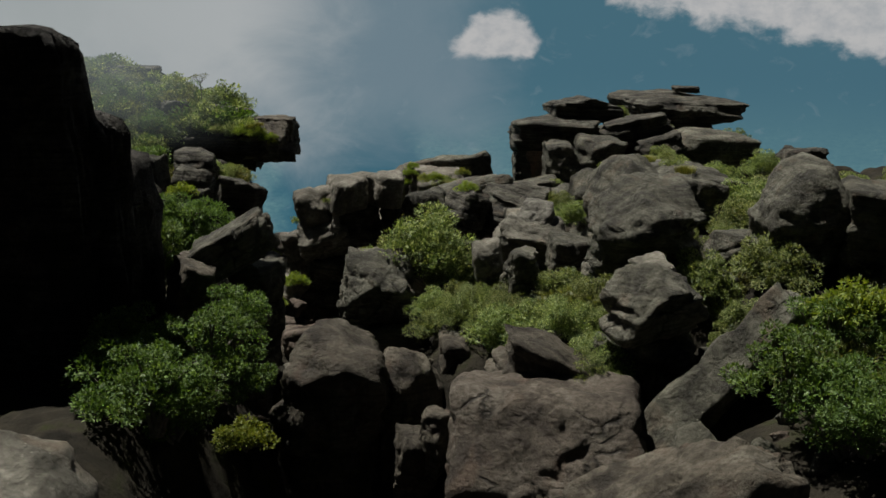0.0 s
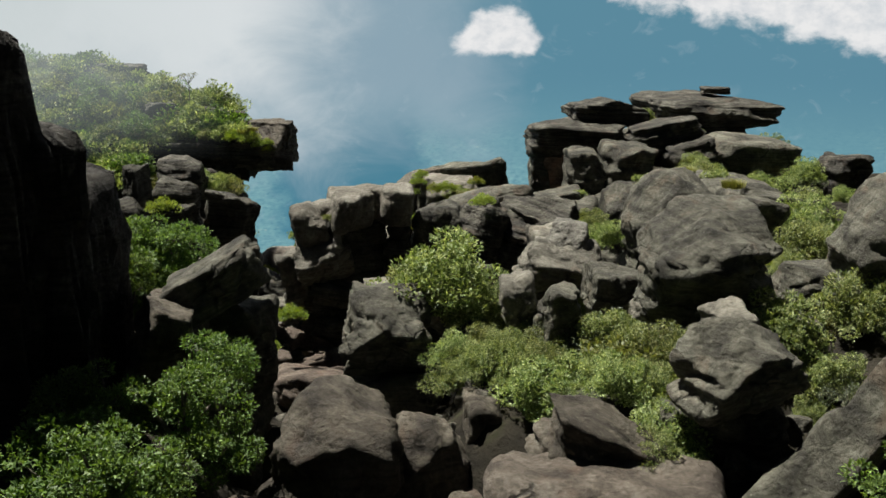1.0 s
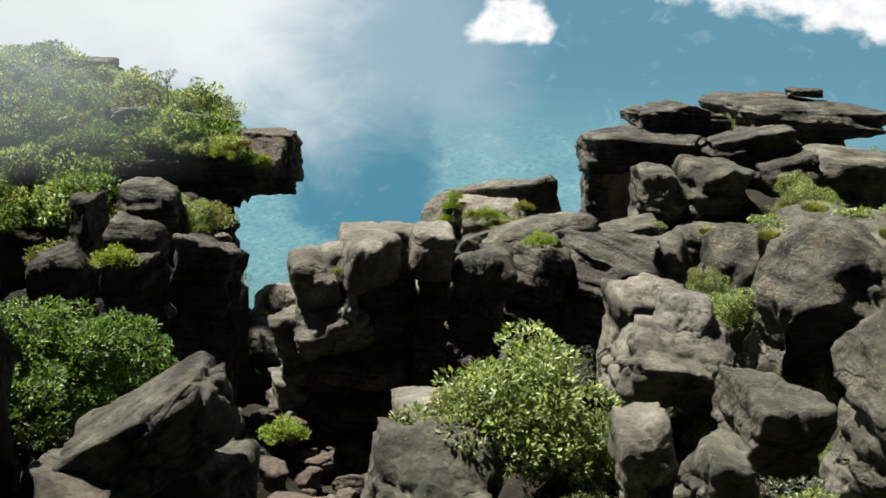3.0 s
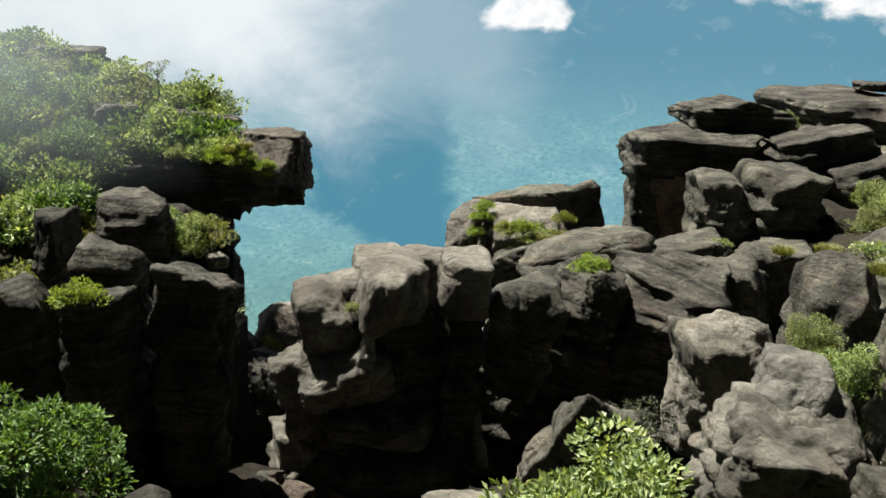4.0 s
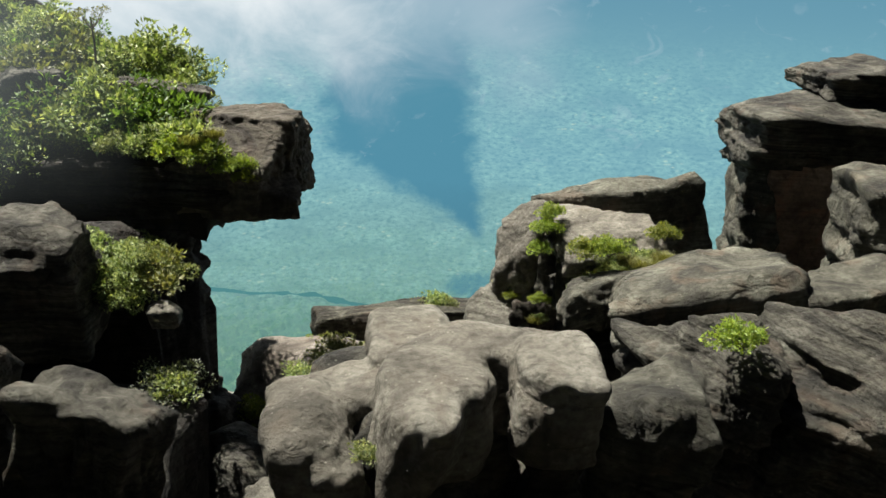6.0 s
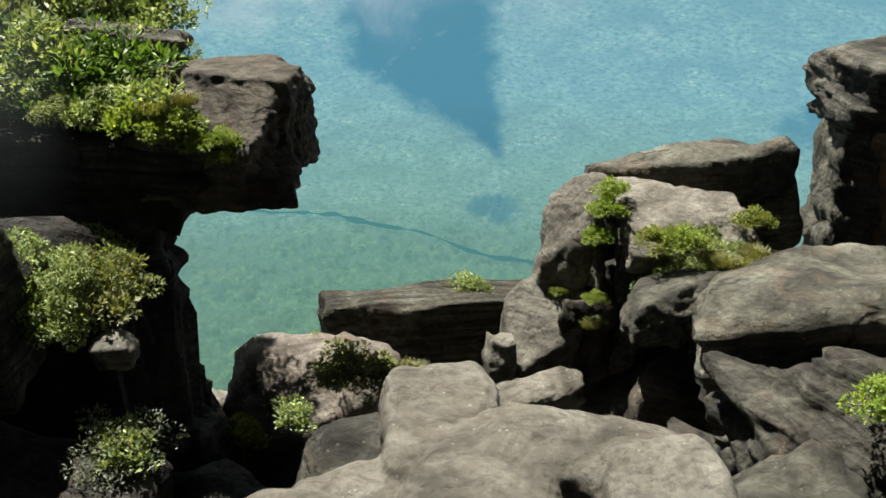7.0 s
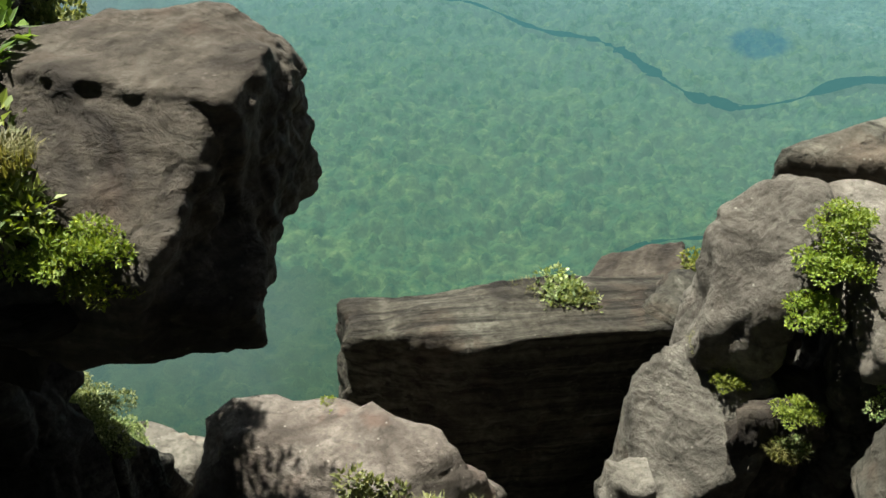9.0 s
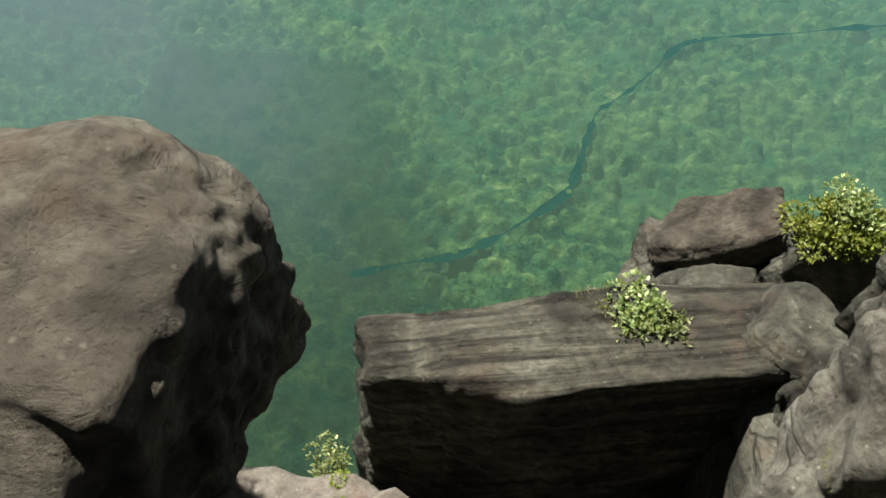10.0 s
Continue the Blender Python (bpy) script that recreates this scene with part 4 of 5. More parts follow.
rock("rock_slab", "low grey rock shelf", (5.7, 61.0, 19.2), (4.6, 3.4, 2.6), (0, -6, 8), 52, ROCK, p=6)
rock("rock_slab", "rounded grey rock shelf over a dark cleft", (7.1, 57.6, 18.8), (2.6, 3.2, 3.4), (0, -4, 0), 53, ROCK, p=6)
rock("rock_slab", "low rounded grey rock", (9.6, 62.0, 18.6), (3.4, 4.0, 3.4), (0, 0, 0), 54, ROCK, p=5)
rock("rock_pillar", "upright grey rock with a flat dark face", (8.2, 50.4, 19.7), (2.7, 3.2, 6.2), (0, 4, 6), 55, ROCK, p=10, planes=((-0.4, -0.2, 0.9, 0.93),))

# ---------------------------------------------------------------- face-like tower
tower = tagged(new("rock_tower"), "dark rock tower like a weathered face with smooth cap stones", "rock")
rock("body", "dark shaded rock with pale wet streaks", (-5.7, 52.2, 12.4), (5.6, 4.8, 17.0), (0, 0, 0), 61, ROCK_BEDDED, parent=tower, p=8, cuts=6, beds=1.8, cracks=1.5, taper=-0.12, level=6)
soft = dict(p=3.3, cuts=4, rough=0.7, beds=0.3, blocks=0.2, cracks=0.3, grit=1.3, level=5)
joined_rock("cap", "smooth grey branching cap speckled with lichen", [
    ((-5.75, 52.9, 21.2), (1.8, 2.9, 1.6), (0, 0, 8), 62, soft),
    ((-5.2, 51.0, 21.45), (2.1, 3.4, 1.7), (-2, 0, 0), 63, soft),
    ((-5.3, 49.6, 21.45), (1.5, 2.4, 1.8), (2, 0, 0), 160, soft),
    ((-3.9, 51.9, 21.5), (2.8, 2.0, 1.7), (0, 2, -6), 161, soft),
    ((-3.0, 50.8, 21.65), (1.6, 2.2, 1.8), (3, 4, 4), 163, soft),
    ((-6.6, 51.3, 20.95), (1.9, 1.6, 1.4), (0, -8, 20), 164, soft),
    ((-7.2, 50.2, 20.8), (1.6, 2.8, 1.8), (0, -14, 12), 162, soft)], ROCK_CAP, parent=tower, voxel=0.06, relax=3)
rock("ledge", "brown lit ledge", (-6.4, 49.4, 19.1), (2.6, 2.3, 2.0), (4, -8, 6), 171, ROCK_PALE, parent=tower, p=7, cuts=6, beds=1.4, under=0.7)
rock("ledge", "brown lit ledge", (-7.9, 51.2, 17.6), (1.7, 2.4, 3.0), (0, -10, 10), 172, ROCK_PALE, parent=tower, p=6, cuts=6, beds=1.4)
rock("ledge", "brown lit ledge", (-8.3, 51.0, 15.4), (1.6, 2.2, 2.6), (0, -6, 20), 173, ROCK_PALE, parent=tower, p=6, cuts=6, beds=1.4)
rock("rib", "pale streaked rib", (-3.1, 51.0, 17.8), (1.2, 1.5, 5.4), (0, 4, 0), 174, ROCK_BEDDED, parent=tower, p=6, cuts=6, beds=1.6)
rock("streak", "narrow white rock streak", (-5.75, 48.8, 20.0), (0.5, 0.6, 2.4), (0, 6, 0), 175, ROCK_WHITE, parent=tower, p=5, cuts=6, beds=1.8, planes=((-0.5, -0.5, 0.7, 0.8),))
rock("streak", "narrow white rock streak", (-2.5, 50.7, 16.6), (0.4, 0.5, 1.9), (0, -8, 0), 176, ROCK_WHITE, parent=tower, p=5, cuts=6, beds=1.2, planes=((-0.5, -0.5, 0.7, 0.8),))
rock("ledge", "dark ledge with greenish stains", (-5.6, 49.6, 17.3), (3.0, 1.8, 1.2), (4, 8, 4), 177, ROCK, parent=tower, p=6, cuts=6, beds=1.8, under=0.7)
rock("ledge", "dark ledge with greenish stains", (-5.3, 49.7, 15.6), (3.4, 1.6, 1.4), (0, -5, 0), 178, ROCK_BEDDED, parent=tower, p=6, cuts=6, beds=1.8, under=0.7)
rock("boulder", "grey lobe arching down beside a tower", (-1.25, 52.4, 19.3), (2.5, 3.0, 4.4), (0, 14, 0), 65, ROCK, p=3.6, under=0.74)
rock("rock_slab", "finely bedded rock block with a rounded end", (0.35, 56.5, 17.2), (3.9, 3.4, 8.4), (0, 13, -4), 66, ROCK_BEDDED, p=7, cuts=3, beds=2.6, blocks=0.12, cracks=0.3, planes=((-0.24, -0.28, 0.93, 0.74), (-0.75, -0.3, 0.3, 0.85), (0.0, 0.5, 0.85, 0.95), (-0.23, -0.12, 0.97, 0.86),), level=6)
rock("rock_slab", "massive finely bedded rock block with a smooth top", (3.5, 56.8, 17.1), (4.2, 4.2, 9.0), (0, 12, -6), 67, ROCK_BEDDED, p=8, cuts=3, beds=2.6, blocks=0.12, cracks=0.3, planes=((-0.23, -0.32, 0.92, 0.74), (-0.75, -0.35, 0.3, 0.85), (0.0, 0.5, 0.85, 0.95), (-0.21, -0.1, 0.97, 0.88),), level=6)
rock("boulder", "small grey rock leaning against the tower foot", (-0.2, 45.2, 18.6), (1.8, 1.4, 3.6), (0, 30, 0), 68, ROCK, p=6, under=0.66)

# ---------------------------------------------------------------- outcrop above the log
rock("rock_slab", "long flat-topped rock at the cliff edge", (0.6, 69.3, 17.8), (6.4, 2.6, 6.4), (0, -3, 12), 71, ROCK, p=12, cuts=4)
rock("boulder", "smooth rounded grey cap with plants in its cracks", (-0.3, 65.9, 19.7), (3.3, 3.3, 1.7), (10, -3, 6), 72, ROCK_CAP, p=8, cuts=3, beds=0.3, planes=((0.2, -0.8, -0.5, 0.8),))
rock("rock_pillar", "upright grey block below a smooth cap", (-1.5, 65.1, 17.7), (1.1, 1.5, 3.6), (-4, 2, 8), 272, ROCK, p=12, blocks=0.9, cracks=1.4)
rock("rock_slab", "dark rock core under the outcrop cap", (-0.2, 66.6, 16.8), (3.2, 2.2, 4.6), (0, 0, 6), 273, ROCK_BEDDED, p=10)
rock("boulder", "furrowed upright grey rock above the cliff", (-3.3, 66.4, 18.4), (1.6, 2.6, 4.9), (-4, 6, -8), 73, ROCK_CAP, p=5, cuts=3, rough=0.6, planes=((-0.27, -0.41, 0.87, 0.74),), flutes=2.0, beds=0.25, blocks=0.1, cracks=0.2)
rock("boulder", "pale wedge of rock dropping to a cleft", (-3.9, 64.5, 15.9), (2.0, 2.0, 5.2), (-8, 8, 14), 74, ROCK_PALE, p=13, cuts=2, rough=0.5, beds=0.15, blocks=0.1, cracks=0.1, planes=((-0.27, -0.30, 0.91, 0.62), (0.75, -0.5, -0.3, 0.86)))
rock("boulder", "striped brown slab split from its neighbour", (-2.75, 64.5, 15.5), (1.5, 2.1, 5.0), (-6, 4, -6), 170, ROCK_BROWN, p=13, cuts=5, flutes=0.8, beds=1.8, planes=((0.2, -0.85, 0.4, 0.72),))
rock("boulder", "small upright pale slab beside a wedge", (-5.0, 63.3, 16.0), (0.9, 0.9, 2.8), (0, 6, 20), 78, ROCK_PALE, p=10)
rock("boulder", "bare rusty brown rock deep in the cleft", (-0.6, 61.9, 14.8), (2.4, 1.8, 4.6), (0, 6, 10), 79, ROCK_BROWN, p=12, planes=((-0.2, -0.9, 0.3, 0.8),))
rock("boulder", "small sharp-edged block on a ledge", (-0.8, 62.5, 18.9), (2.6, 1.9, 1.5), (-8, -16, 10), 75, ROCK, p=12, planes=((-0.7, 0.0, -0.7, 0.8),))
rock("boulder", "domed grey rock with an arched hollow", (2.4, 61.6, 18.3), (5.2, 4.4, 4.6), (0, -10, 0), 76, ROCK, p=4, beds=1.2, dents=((-0.6, -2.2, 0.2, 1.1, 0.0, 1.0, 0.1),))
rock("boulder", "cigar-shaped grey stone lying in the cleft", (-4.2, 61.3, 16.7), (2.7, 1.1, 1.1), (0, -10, 20), 77, ROCK_CAP, p=3, under=0.69)

# ---------------------------------------------------------------- log-shaped rock and ledges at the drop
rock("rock_slab", "long log-shaped grained rock jutting over the drop", (-7.0, 68.65, 12.7), (7.6, 2.1, 6.6), (0, 2, 17), 81, ROCK_GRAIN, p=26, cuts=1, rough=0.45, beds=0.3, blocks=0.1, cracks=0.3, grit=0.7, level=6)
rock("boulder", "broad pinkish rock with plants on its crown", (-9.8, 63.7, 14.1), (6.0, 3.9, 4.6), (0, 4, 6), 82, ROCK_ROSE, p=5, cuts=4, blocks=0.6, planes=((-0.56, -0.37, 0.74, 0.74), (0.1, -0.85, -0.35, 0.80), (0.75, -0.3, 0.5, 0.86)))
rock("boulder", "pale brown rock below the cliff foot", (-14.3, 65.5, 11.6), (2.6, 2.6, 4.0), (0, 0, 0), 83, ROCK_PALE, p=6, under=0.75)
rock("boulder", "angular brown rock at the outer edge", (-3.9, 75.3, 11.6), (3.3, 1.7, 1.5), (0, -19, 8), 84, ROCK_BROWN, p=13, cuts=5, under=0.75)
rock("boulder", "small grey rock wedged beside a tilted one", (-2.5, 74.2, 11.4), (0.9, 1.0, 1.7), (0, 8, 20), 86, ROCK, p=10)
rock("boulder", "tilted grey rock near the outer edge", (-4.1, 73.5, 11.3), (2.2, 1.7, 1.9), (0, -12, 20), 85, ROCK, p=13, under=0.82)
rock("boulder", "cracked grey rock joining the log to the outcrop", (-3.3, 69.0, 13.8), (2.4, 2.6, 4.6), (0, 4, 14), 87, ROCK, p=10, cuts=6, blocks=0.6, cracks=1.2)

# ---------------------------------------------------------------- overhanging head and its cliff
rock("cliff", "sheer dark cliff in shade below an overhang", (-22.8, 59.8, -5.7), (20.2, 4.3, 52.0), (0, 0, 0), 91, ROCK_BLACK_SHADE, p=22, cuts=1, rough=0.3, blocks=0.3, beds=1.2)
rock("rock_slab", "dark beam of rock carrying an overhanging head", (-16.6, 61.9, 22.85), (9.8, 3.9, 1.35), (0, 0, 0), 92, ROCK_BLACK_SHADE, p=20, cuts=3, rough=0.7, blocks=0.6)
rock("cliff", "dark shaded pier of rock under an overhang", (-17.3, 61.2, 20.6), (9.2, 1.9, 4.0), (0, 0, 0), 94, ROCK_BLACK_SHADE, p=24, cuts=1, rough=0.3, blocks=0.4)
worn = dict(p=24, cuts=1, cracks=0.15, level=6, rough=0.4, blocks=0.3, grit=1.7, beds=0.25)
joined_rock("boulder", "overhanging head-shaped rock with a pitted brown top", [
    ((-11.5, 62.9, 23.3), (3.4, 2.4, 2.6), (2, 2, -3), 93, dict(worn, planes=((-0.5, 0.5, 0.7, 0.98),))),
    ((-11.65, 61.6, 23.15), (3.0, 2.8, 2.5), (2, 0, -4), 193, dict(worn, planes=((0.05, -0.6, 0.8, 0.74), (0.95, -0.1, -0.3, 0.95)))),
    ((-10.6, 61.5, 22.5), (1.6, 2.0, 1.1), (8, 4, 20), 293, dict(worn, p=8, planes=((0.3, -0.6, 0.7, 0.85),)))], ROCK_BROWN, voxel=0.04, relax=1)


def dome_z(x, y):
    """The overgrown dome: a back that falls to the right and slopes towards the gully."""
    x, y = np.atleast_1d(np.asarray(x, float)), np.atleast_1d(np.asarray(y, float))
    ridge = np.interp(x, [-45, -28, -23, -18, -15, -13, -11.5], [28.6, 27.7, 26.7, 25.7, 24.9, 24.3, 23.5])
    front = 0.62 * np.maximum(0, 65.5 - y) * np.interp(x, [-20, -15], [1.0, 0.35])
    back = 0.25 * np.maximum(0, y - 66.5) * np.interp(x, [-24, -16], [0.3, 2.0])
    return ridge - front - back + 0.45 * fbm(np.stack([x * 0.4, y * 0.4, 0 * x], -1), 21, 4)


def build_dome():
    """The dome's back with a skirt let down all round its rim."""
    xs, ys = np.arange(-45, -11.9, 0.4), np.arange(56.4, 71, 0.4)
    X, Y = np.meshgrid(xs, ys, indexing="ij")
    x, y = X.ravel(), Y.ravel()
    keep = ~(((x > -17.5) & (y < 60.3)) | ((x > -17.5) & (y > 64.0)) | ((x > -22) & (y > 68)))
    bm = bmesh.new()
    vs = [bm.verts.new(q) for q in np.stack([x, y, dome_z(x, y)], -1).tolist()]
    for f in grid_faces(len(xs), len(ys)).tolist():
        if all(keep[i] for i in f):
            bm.faces.new([vs[i] for i in f])
    bmesh.ops.delete(bm, geom=[v for v in bm.verts if not v.link_faces], context="VERTS")
    rim = [e for e in bm.edges if e.is_boundary]
    low = bmesh.ops.extrude_edge_only(bm, edges=rim)["geom"]
    for v in low:
        if isinstance(v, bmesh.types.BMVert):
            v.co.z -= 2.0
    me = bpy.data.meshes.new("rock_dome")
    bm.to_mesh(me)
    bm.free()
    me.shade_smooth()
    me.materials.append(SOIL)
    return new("rock_dome", me)


tagged(build_dome(), "rock dome overgrown with green shrubs", "rock")
rock("boulder", "dark knob of rock on the cliff shoulder", (-14.9, 55.9, 21.5), (2.6, 2.8, 3.4), (0, 0, 8), 95, ROCK_BEDDED, p=7, beds=1.0, planes=((0.0, -0.9, -0.3, 0.8),))
rock("rock_pillar", "rounded dark rock with a plant at its foot", (-13.5, 49.6, 19.6), (2.2, 2.6, 6.6), (0, 4, 0), 96, ROCK_BEDDED, p=6, beds=1.2, planes=((0, -0.6, 0.8, 0.94),))
rock("boulder", "upright rock between shrubs", (-16.3, 52.7, 20.9), (1.4, 1.8, 4.4), (0, 0, 0), 97, ROCK, p=7, under=0.76)
rock("rock_pillar", "dark upright rock with a long rounded grey top", (-10.9, 48.9, 18.9), (2.5, 2.0, 6.8), (0, 5, 0), 98, ROCK_BEDDED, p=6, beds=1.2, taper=0.25)
rock("rock_pillar", "rounded dark rock standing over the gully", (-13.0, 47.7, 18.9), (1.6, 1.8, 6.2), (0, 0, 0), 99, ROCK_BEDDED, p=5, beds=1.2)
rock("rock_pillar", "leaning dark rock standing over the gully", (-14.9, 47.8, 19.2), (1.7, 2.0, 6.2), (0, -14, 0), 100, ROCK_BEDDED, p=5, beds=1.2)
rock("stone", "small pale rounded stone on a shaded ledge", (-12.0, 56.2, 20.7), (0.75, 0.8, 0.5), (0, 0, 10), 101, ROCK_PALE, p=5, level=4)

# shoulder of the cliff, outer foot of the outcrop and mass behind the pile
rock("cliff", "black shaded cliff shoulder with boulders on its ledge", (-15.6, 53.4, 9.2), (9.4, 5.8, 19.4), (0, 0, -3), 111, ROCK_BLACK_SHADE, p=16, cuts=4, beds=1.4, blocks=0.8)
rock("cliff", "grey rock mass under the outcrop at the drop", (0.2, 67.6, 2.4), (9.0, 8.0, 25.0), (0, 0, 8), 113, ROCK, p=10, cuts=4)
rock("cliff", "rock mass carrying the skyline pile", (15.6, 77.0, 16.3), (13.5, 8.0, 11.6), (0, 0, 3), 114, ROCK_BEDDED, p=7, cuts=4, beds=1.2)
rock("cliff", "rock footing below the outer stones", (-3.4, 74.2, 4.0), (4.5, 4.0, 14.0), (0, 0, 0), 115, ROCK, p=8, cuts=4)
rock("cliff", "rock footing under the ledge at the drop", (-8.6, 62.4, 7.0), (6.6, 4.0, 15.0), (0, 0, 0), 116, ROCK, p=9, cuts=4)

rock("cliff", "dark rock footing at the cliff foot", (-13.1, 60.4, 12.2), (2.6, 2.8, 8.6), (0, 6, 0), 117, ROCK_BLACK_SHADE, p=6, cuts=5)
rock("rock_pillar", "dark upright rock behind the cliff foot", (-14.6, 63.7, 12.4), (2.6, 2.2, 8.6), (0, 2, 8), 218, ROCK_BEDDED, p=8, cuts=5)
rock("boulder", "dark rock filling the cleft beside the tower", (-10.7, 57.6, 11.6), (3.8, 3.4, 9.0), (0, 5, 10), 217, ROCK_BEDDED, p=8, cuts=6, blocks=0.6)
rock("boulder", "dark supporting rock in the gully", (-2.3, 35.2, 15.6), (3.0, 3.8, 6.6), (0, 0, 6), 118, ROCK, p=8, cuts=5)
rock("boulder", "dark rock mass under a leaning slab", (-8.3, 34.2, 16.2), (3.6, 3.6, 7.6), (0, 0, 0), 119, ROCK, p=8, cuts=5)
rock("rock_slab", "smooth brown slab sloping down the gully floor", (-5.6, 39.6, 16.5), (2.9, 5.4, 1.5), (-17, 6, 8), 120, ROCK_TAN, p=3.6, cuts=5, blocks=0.3)
rock("rock_slab", "thin dark slab lying on the dome's shoulder", (-14.4, 63.6, 24.8), (2.8, 1.8, 0.8), (0, 8, 10), 121, ROCK_BEDDED, p=6, beds=1.0)
rock("rock_slab", "thin dark slab on top of the dome", (-22.2, 67.2, 27.35), (4.2, 2.4, 0.9), (0, 4, 0), 122, ROCK_BEDDED, p=6, beds=1.0)
rock("rock_slab", "dark slab among the dome's shrubs", (-17.8, 62.6, 25.2), (1.8, 1.4, 0.9), (0, 4, 20), 123, ROCK, p=6)
rock("boulder", "dark rock propping a taller boulder", (6.6, 27.2, 20.2), (2.0, 2.0, 3.0), (0, 0, 0), 124, ROCK_BEDDED, p=7, cuts=10, blocks=0.8, under=0.6)
rock("boulder", "small dark rock beside a tilted slab", (5.0, 27.4, 20.0), (1.2, 1.2, 1.5), (0, 20, 0), 125, ROCK, p=7, cuts=5)
rock("boulder", "low dark rocks half hidden by shrubs", (3.4, 29.6, 19.6), (1.8, 1.2, 1.5), (0, -10, 20), 126, ROCK, p=7, cuts=5, under=0.7)
rock("boulder", "grey rock under a twiggy shrub", (9.4, 32.2, 20.8), (1.8, 1.6, 1.6), (0, -10, 20), 127, ROCK, p=7, cuts=5)
rock("boulder", "grey rock lump above the green slope", (11.6, 36.2, 21.4), (2.2, 2.0, 1.8), (0, 10, 0), 128, ROCK, p=6, cuts=5, under=0.7)
rock("boulder", "grey rock lump near the rock dome", (14.0, 47.6, 21.6), (2.6, 2.2, 2.2), (0, 10, 0), 129, ROCK, p=6, cuts=5, under=0.7)
for k, (x, y, z, s) in enumerate([(-3.4, 57.6, 16.6, 1.3), (-2.6, 58.4, 16.2, 0.9), (-2.2, 57.2, 16.4, 1.1), (-1.6, 58.8, 16.4, 1.2), (-3.0, 59.2, 16.3, 0.8), (-1.9, 56.4, 16.6, 0.9), (-4.2, 58.6, 16.4, 1.0), (-3.7, 56.4, 16.4, 1.0)]):
    tagged(rock("stone", "angular broken stone lying in the cleft", (x, y, z), (s * 1.4, s, s * 0.9), (12 * k, -20 + 9 * k, 47 * k), 130 + k, ROCK_PALE if k % 3 else ROCK_BROWN, category="stone", p=12, cuts=8, level=4), group="broken stones in the cleft")
rock("boulder", "rubble bed filling the cleft", (-2.8, 57.8, 14.4), (4.4, 4.6, 4.0), (0, 0, 0), 140, ROCK, p=6, blocks=1.2)
rock("boulder", "grey rock under a yellow-green bush at the outer edge", (-1.3, 74.9, 11.3), (2.8, 2.2, 2.8), (0, 8, 10), 141, ROCK, p=10, cuts=6)

# ---------------------------------------------------------------- stones in the gully and between the boulders
def scatter_stones():
    rng = np.random.RandomState(40)
    kinds = []
    for k, mat in enumerate((ROCK, ROCK_BROWN, ROCK_PALE, ROCK, ROCK_BROWN, ROCK_BEDDED, ROCK_TAN)):
        w, f = rock_shape((1.0, 0.85, 0.7), 300 + k, p=9, cuts=8, beds=0.4, blocks=0.8, level=4)
        me = bpy.data.meshes.new("stone")
        me.from_pydata(w.tolist(), [], f.tolist())
        me.shade_smooth()
        me.materials.append(mat)
        kinds.append(me)
    zones = [(-7.2, -3.2, 35.0, 43.5, 40, 0.3, 1.0, 6), (-9.4, -5.4, 44.5, 49.8, 70, 0.3, 1.2, 6), (-2.8, 3.5, 30.6, 33.6, 60, 0.2, 0.6, 2), (0, 18, 26, 55, 110, 0.3, 1.3, 0), (-6.5, -0.5, 24, 32, 26, 0.4, 1.1, 4), (4, 16, 14, 26, 30, 0.4, 1.3, 0)]
    for x0, x1, y0, y1, n, s0, s1, lead in zones:
        for _ in range(n):
            x, y = rng.uniform(x0, x1), rng.uniform(y0, y1)
            s = s0 + (s1 - s0) * rng.uniform() ** 2.2
            kind = lead if rng.uniform() < 0.6 else rng.randint(7)
            ob = new("stone", kinds[kind])
            ob.matrix_basis = pose(x, y, float(ground_z(x, y)[0]) + 0.18 * s, rng.uniform(-25, 25), rng.uniform(-25, 25), rng.uniform(0, 360)) @ Matrix.Diagonal((s * rng.uniform(0.8, 1.4), s, s * rng.uniform(0.7, 1.2), 1))
            tagged(ob, ("weathered grey stone", "reddish brown stone", "pale grey stone", "weathered grey stone", "reddish brown stone", "dark bedded stone", "pale reddish broken stone")[kind] + " lying between the boulders", "stone", "loose stones")


scatter_stones()

# ---------------------------------------------------------------- shrubs
def on_ground(rng, n, x0, x1, y0, y1, s0, s1, sink=0.1):
    out = []
    for _ in range(n):
        x, y, s = rng.uniform(x0, x1), rng.uniform(y0, y1), rng.uniform(s0, s1)
        out.append((x, y, float(ground_z(x, y)[0]) - sink * s, s, rng.uniform(0, 360)))
    return out


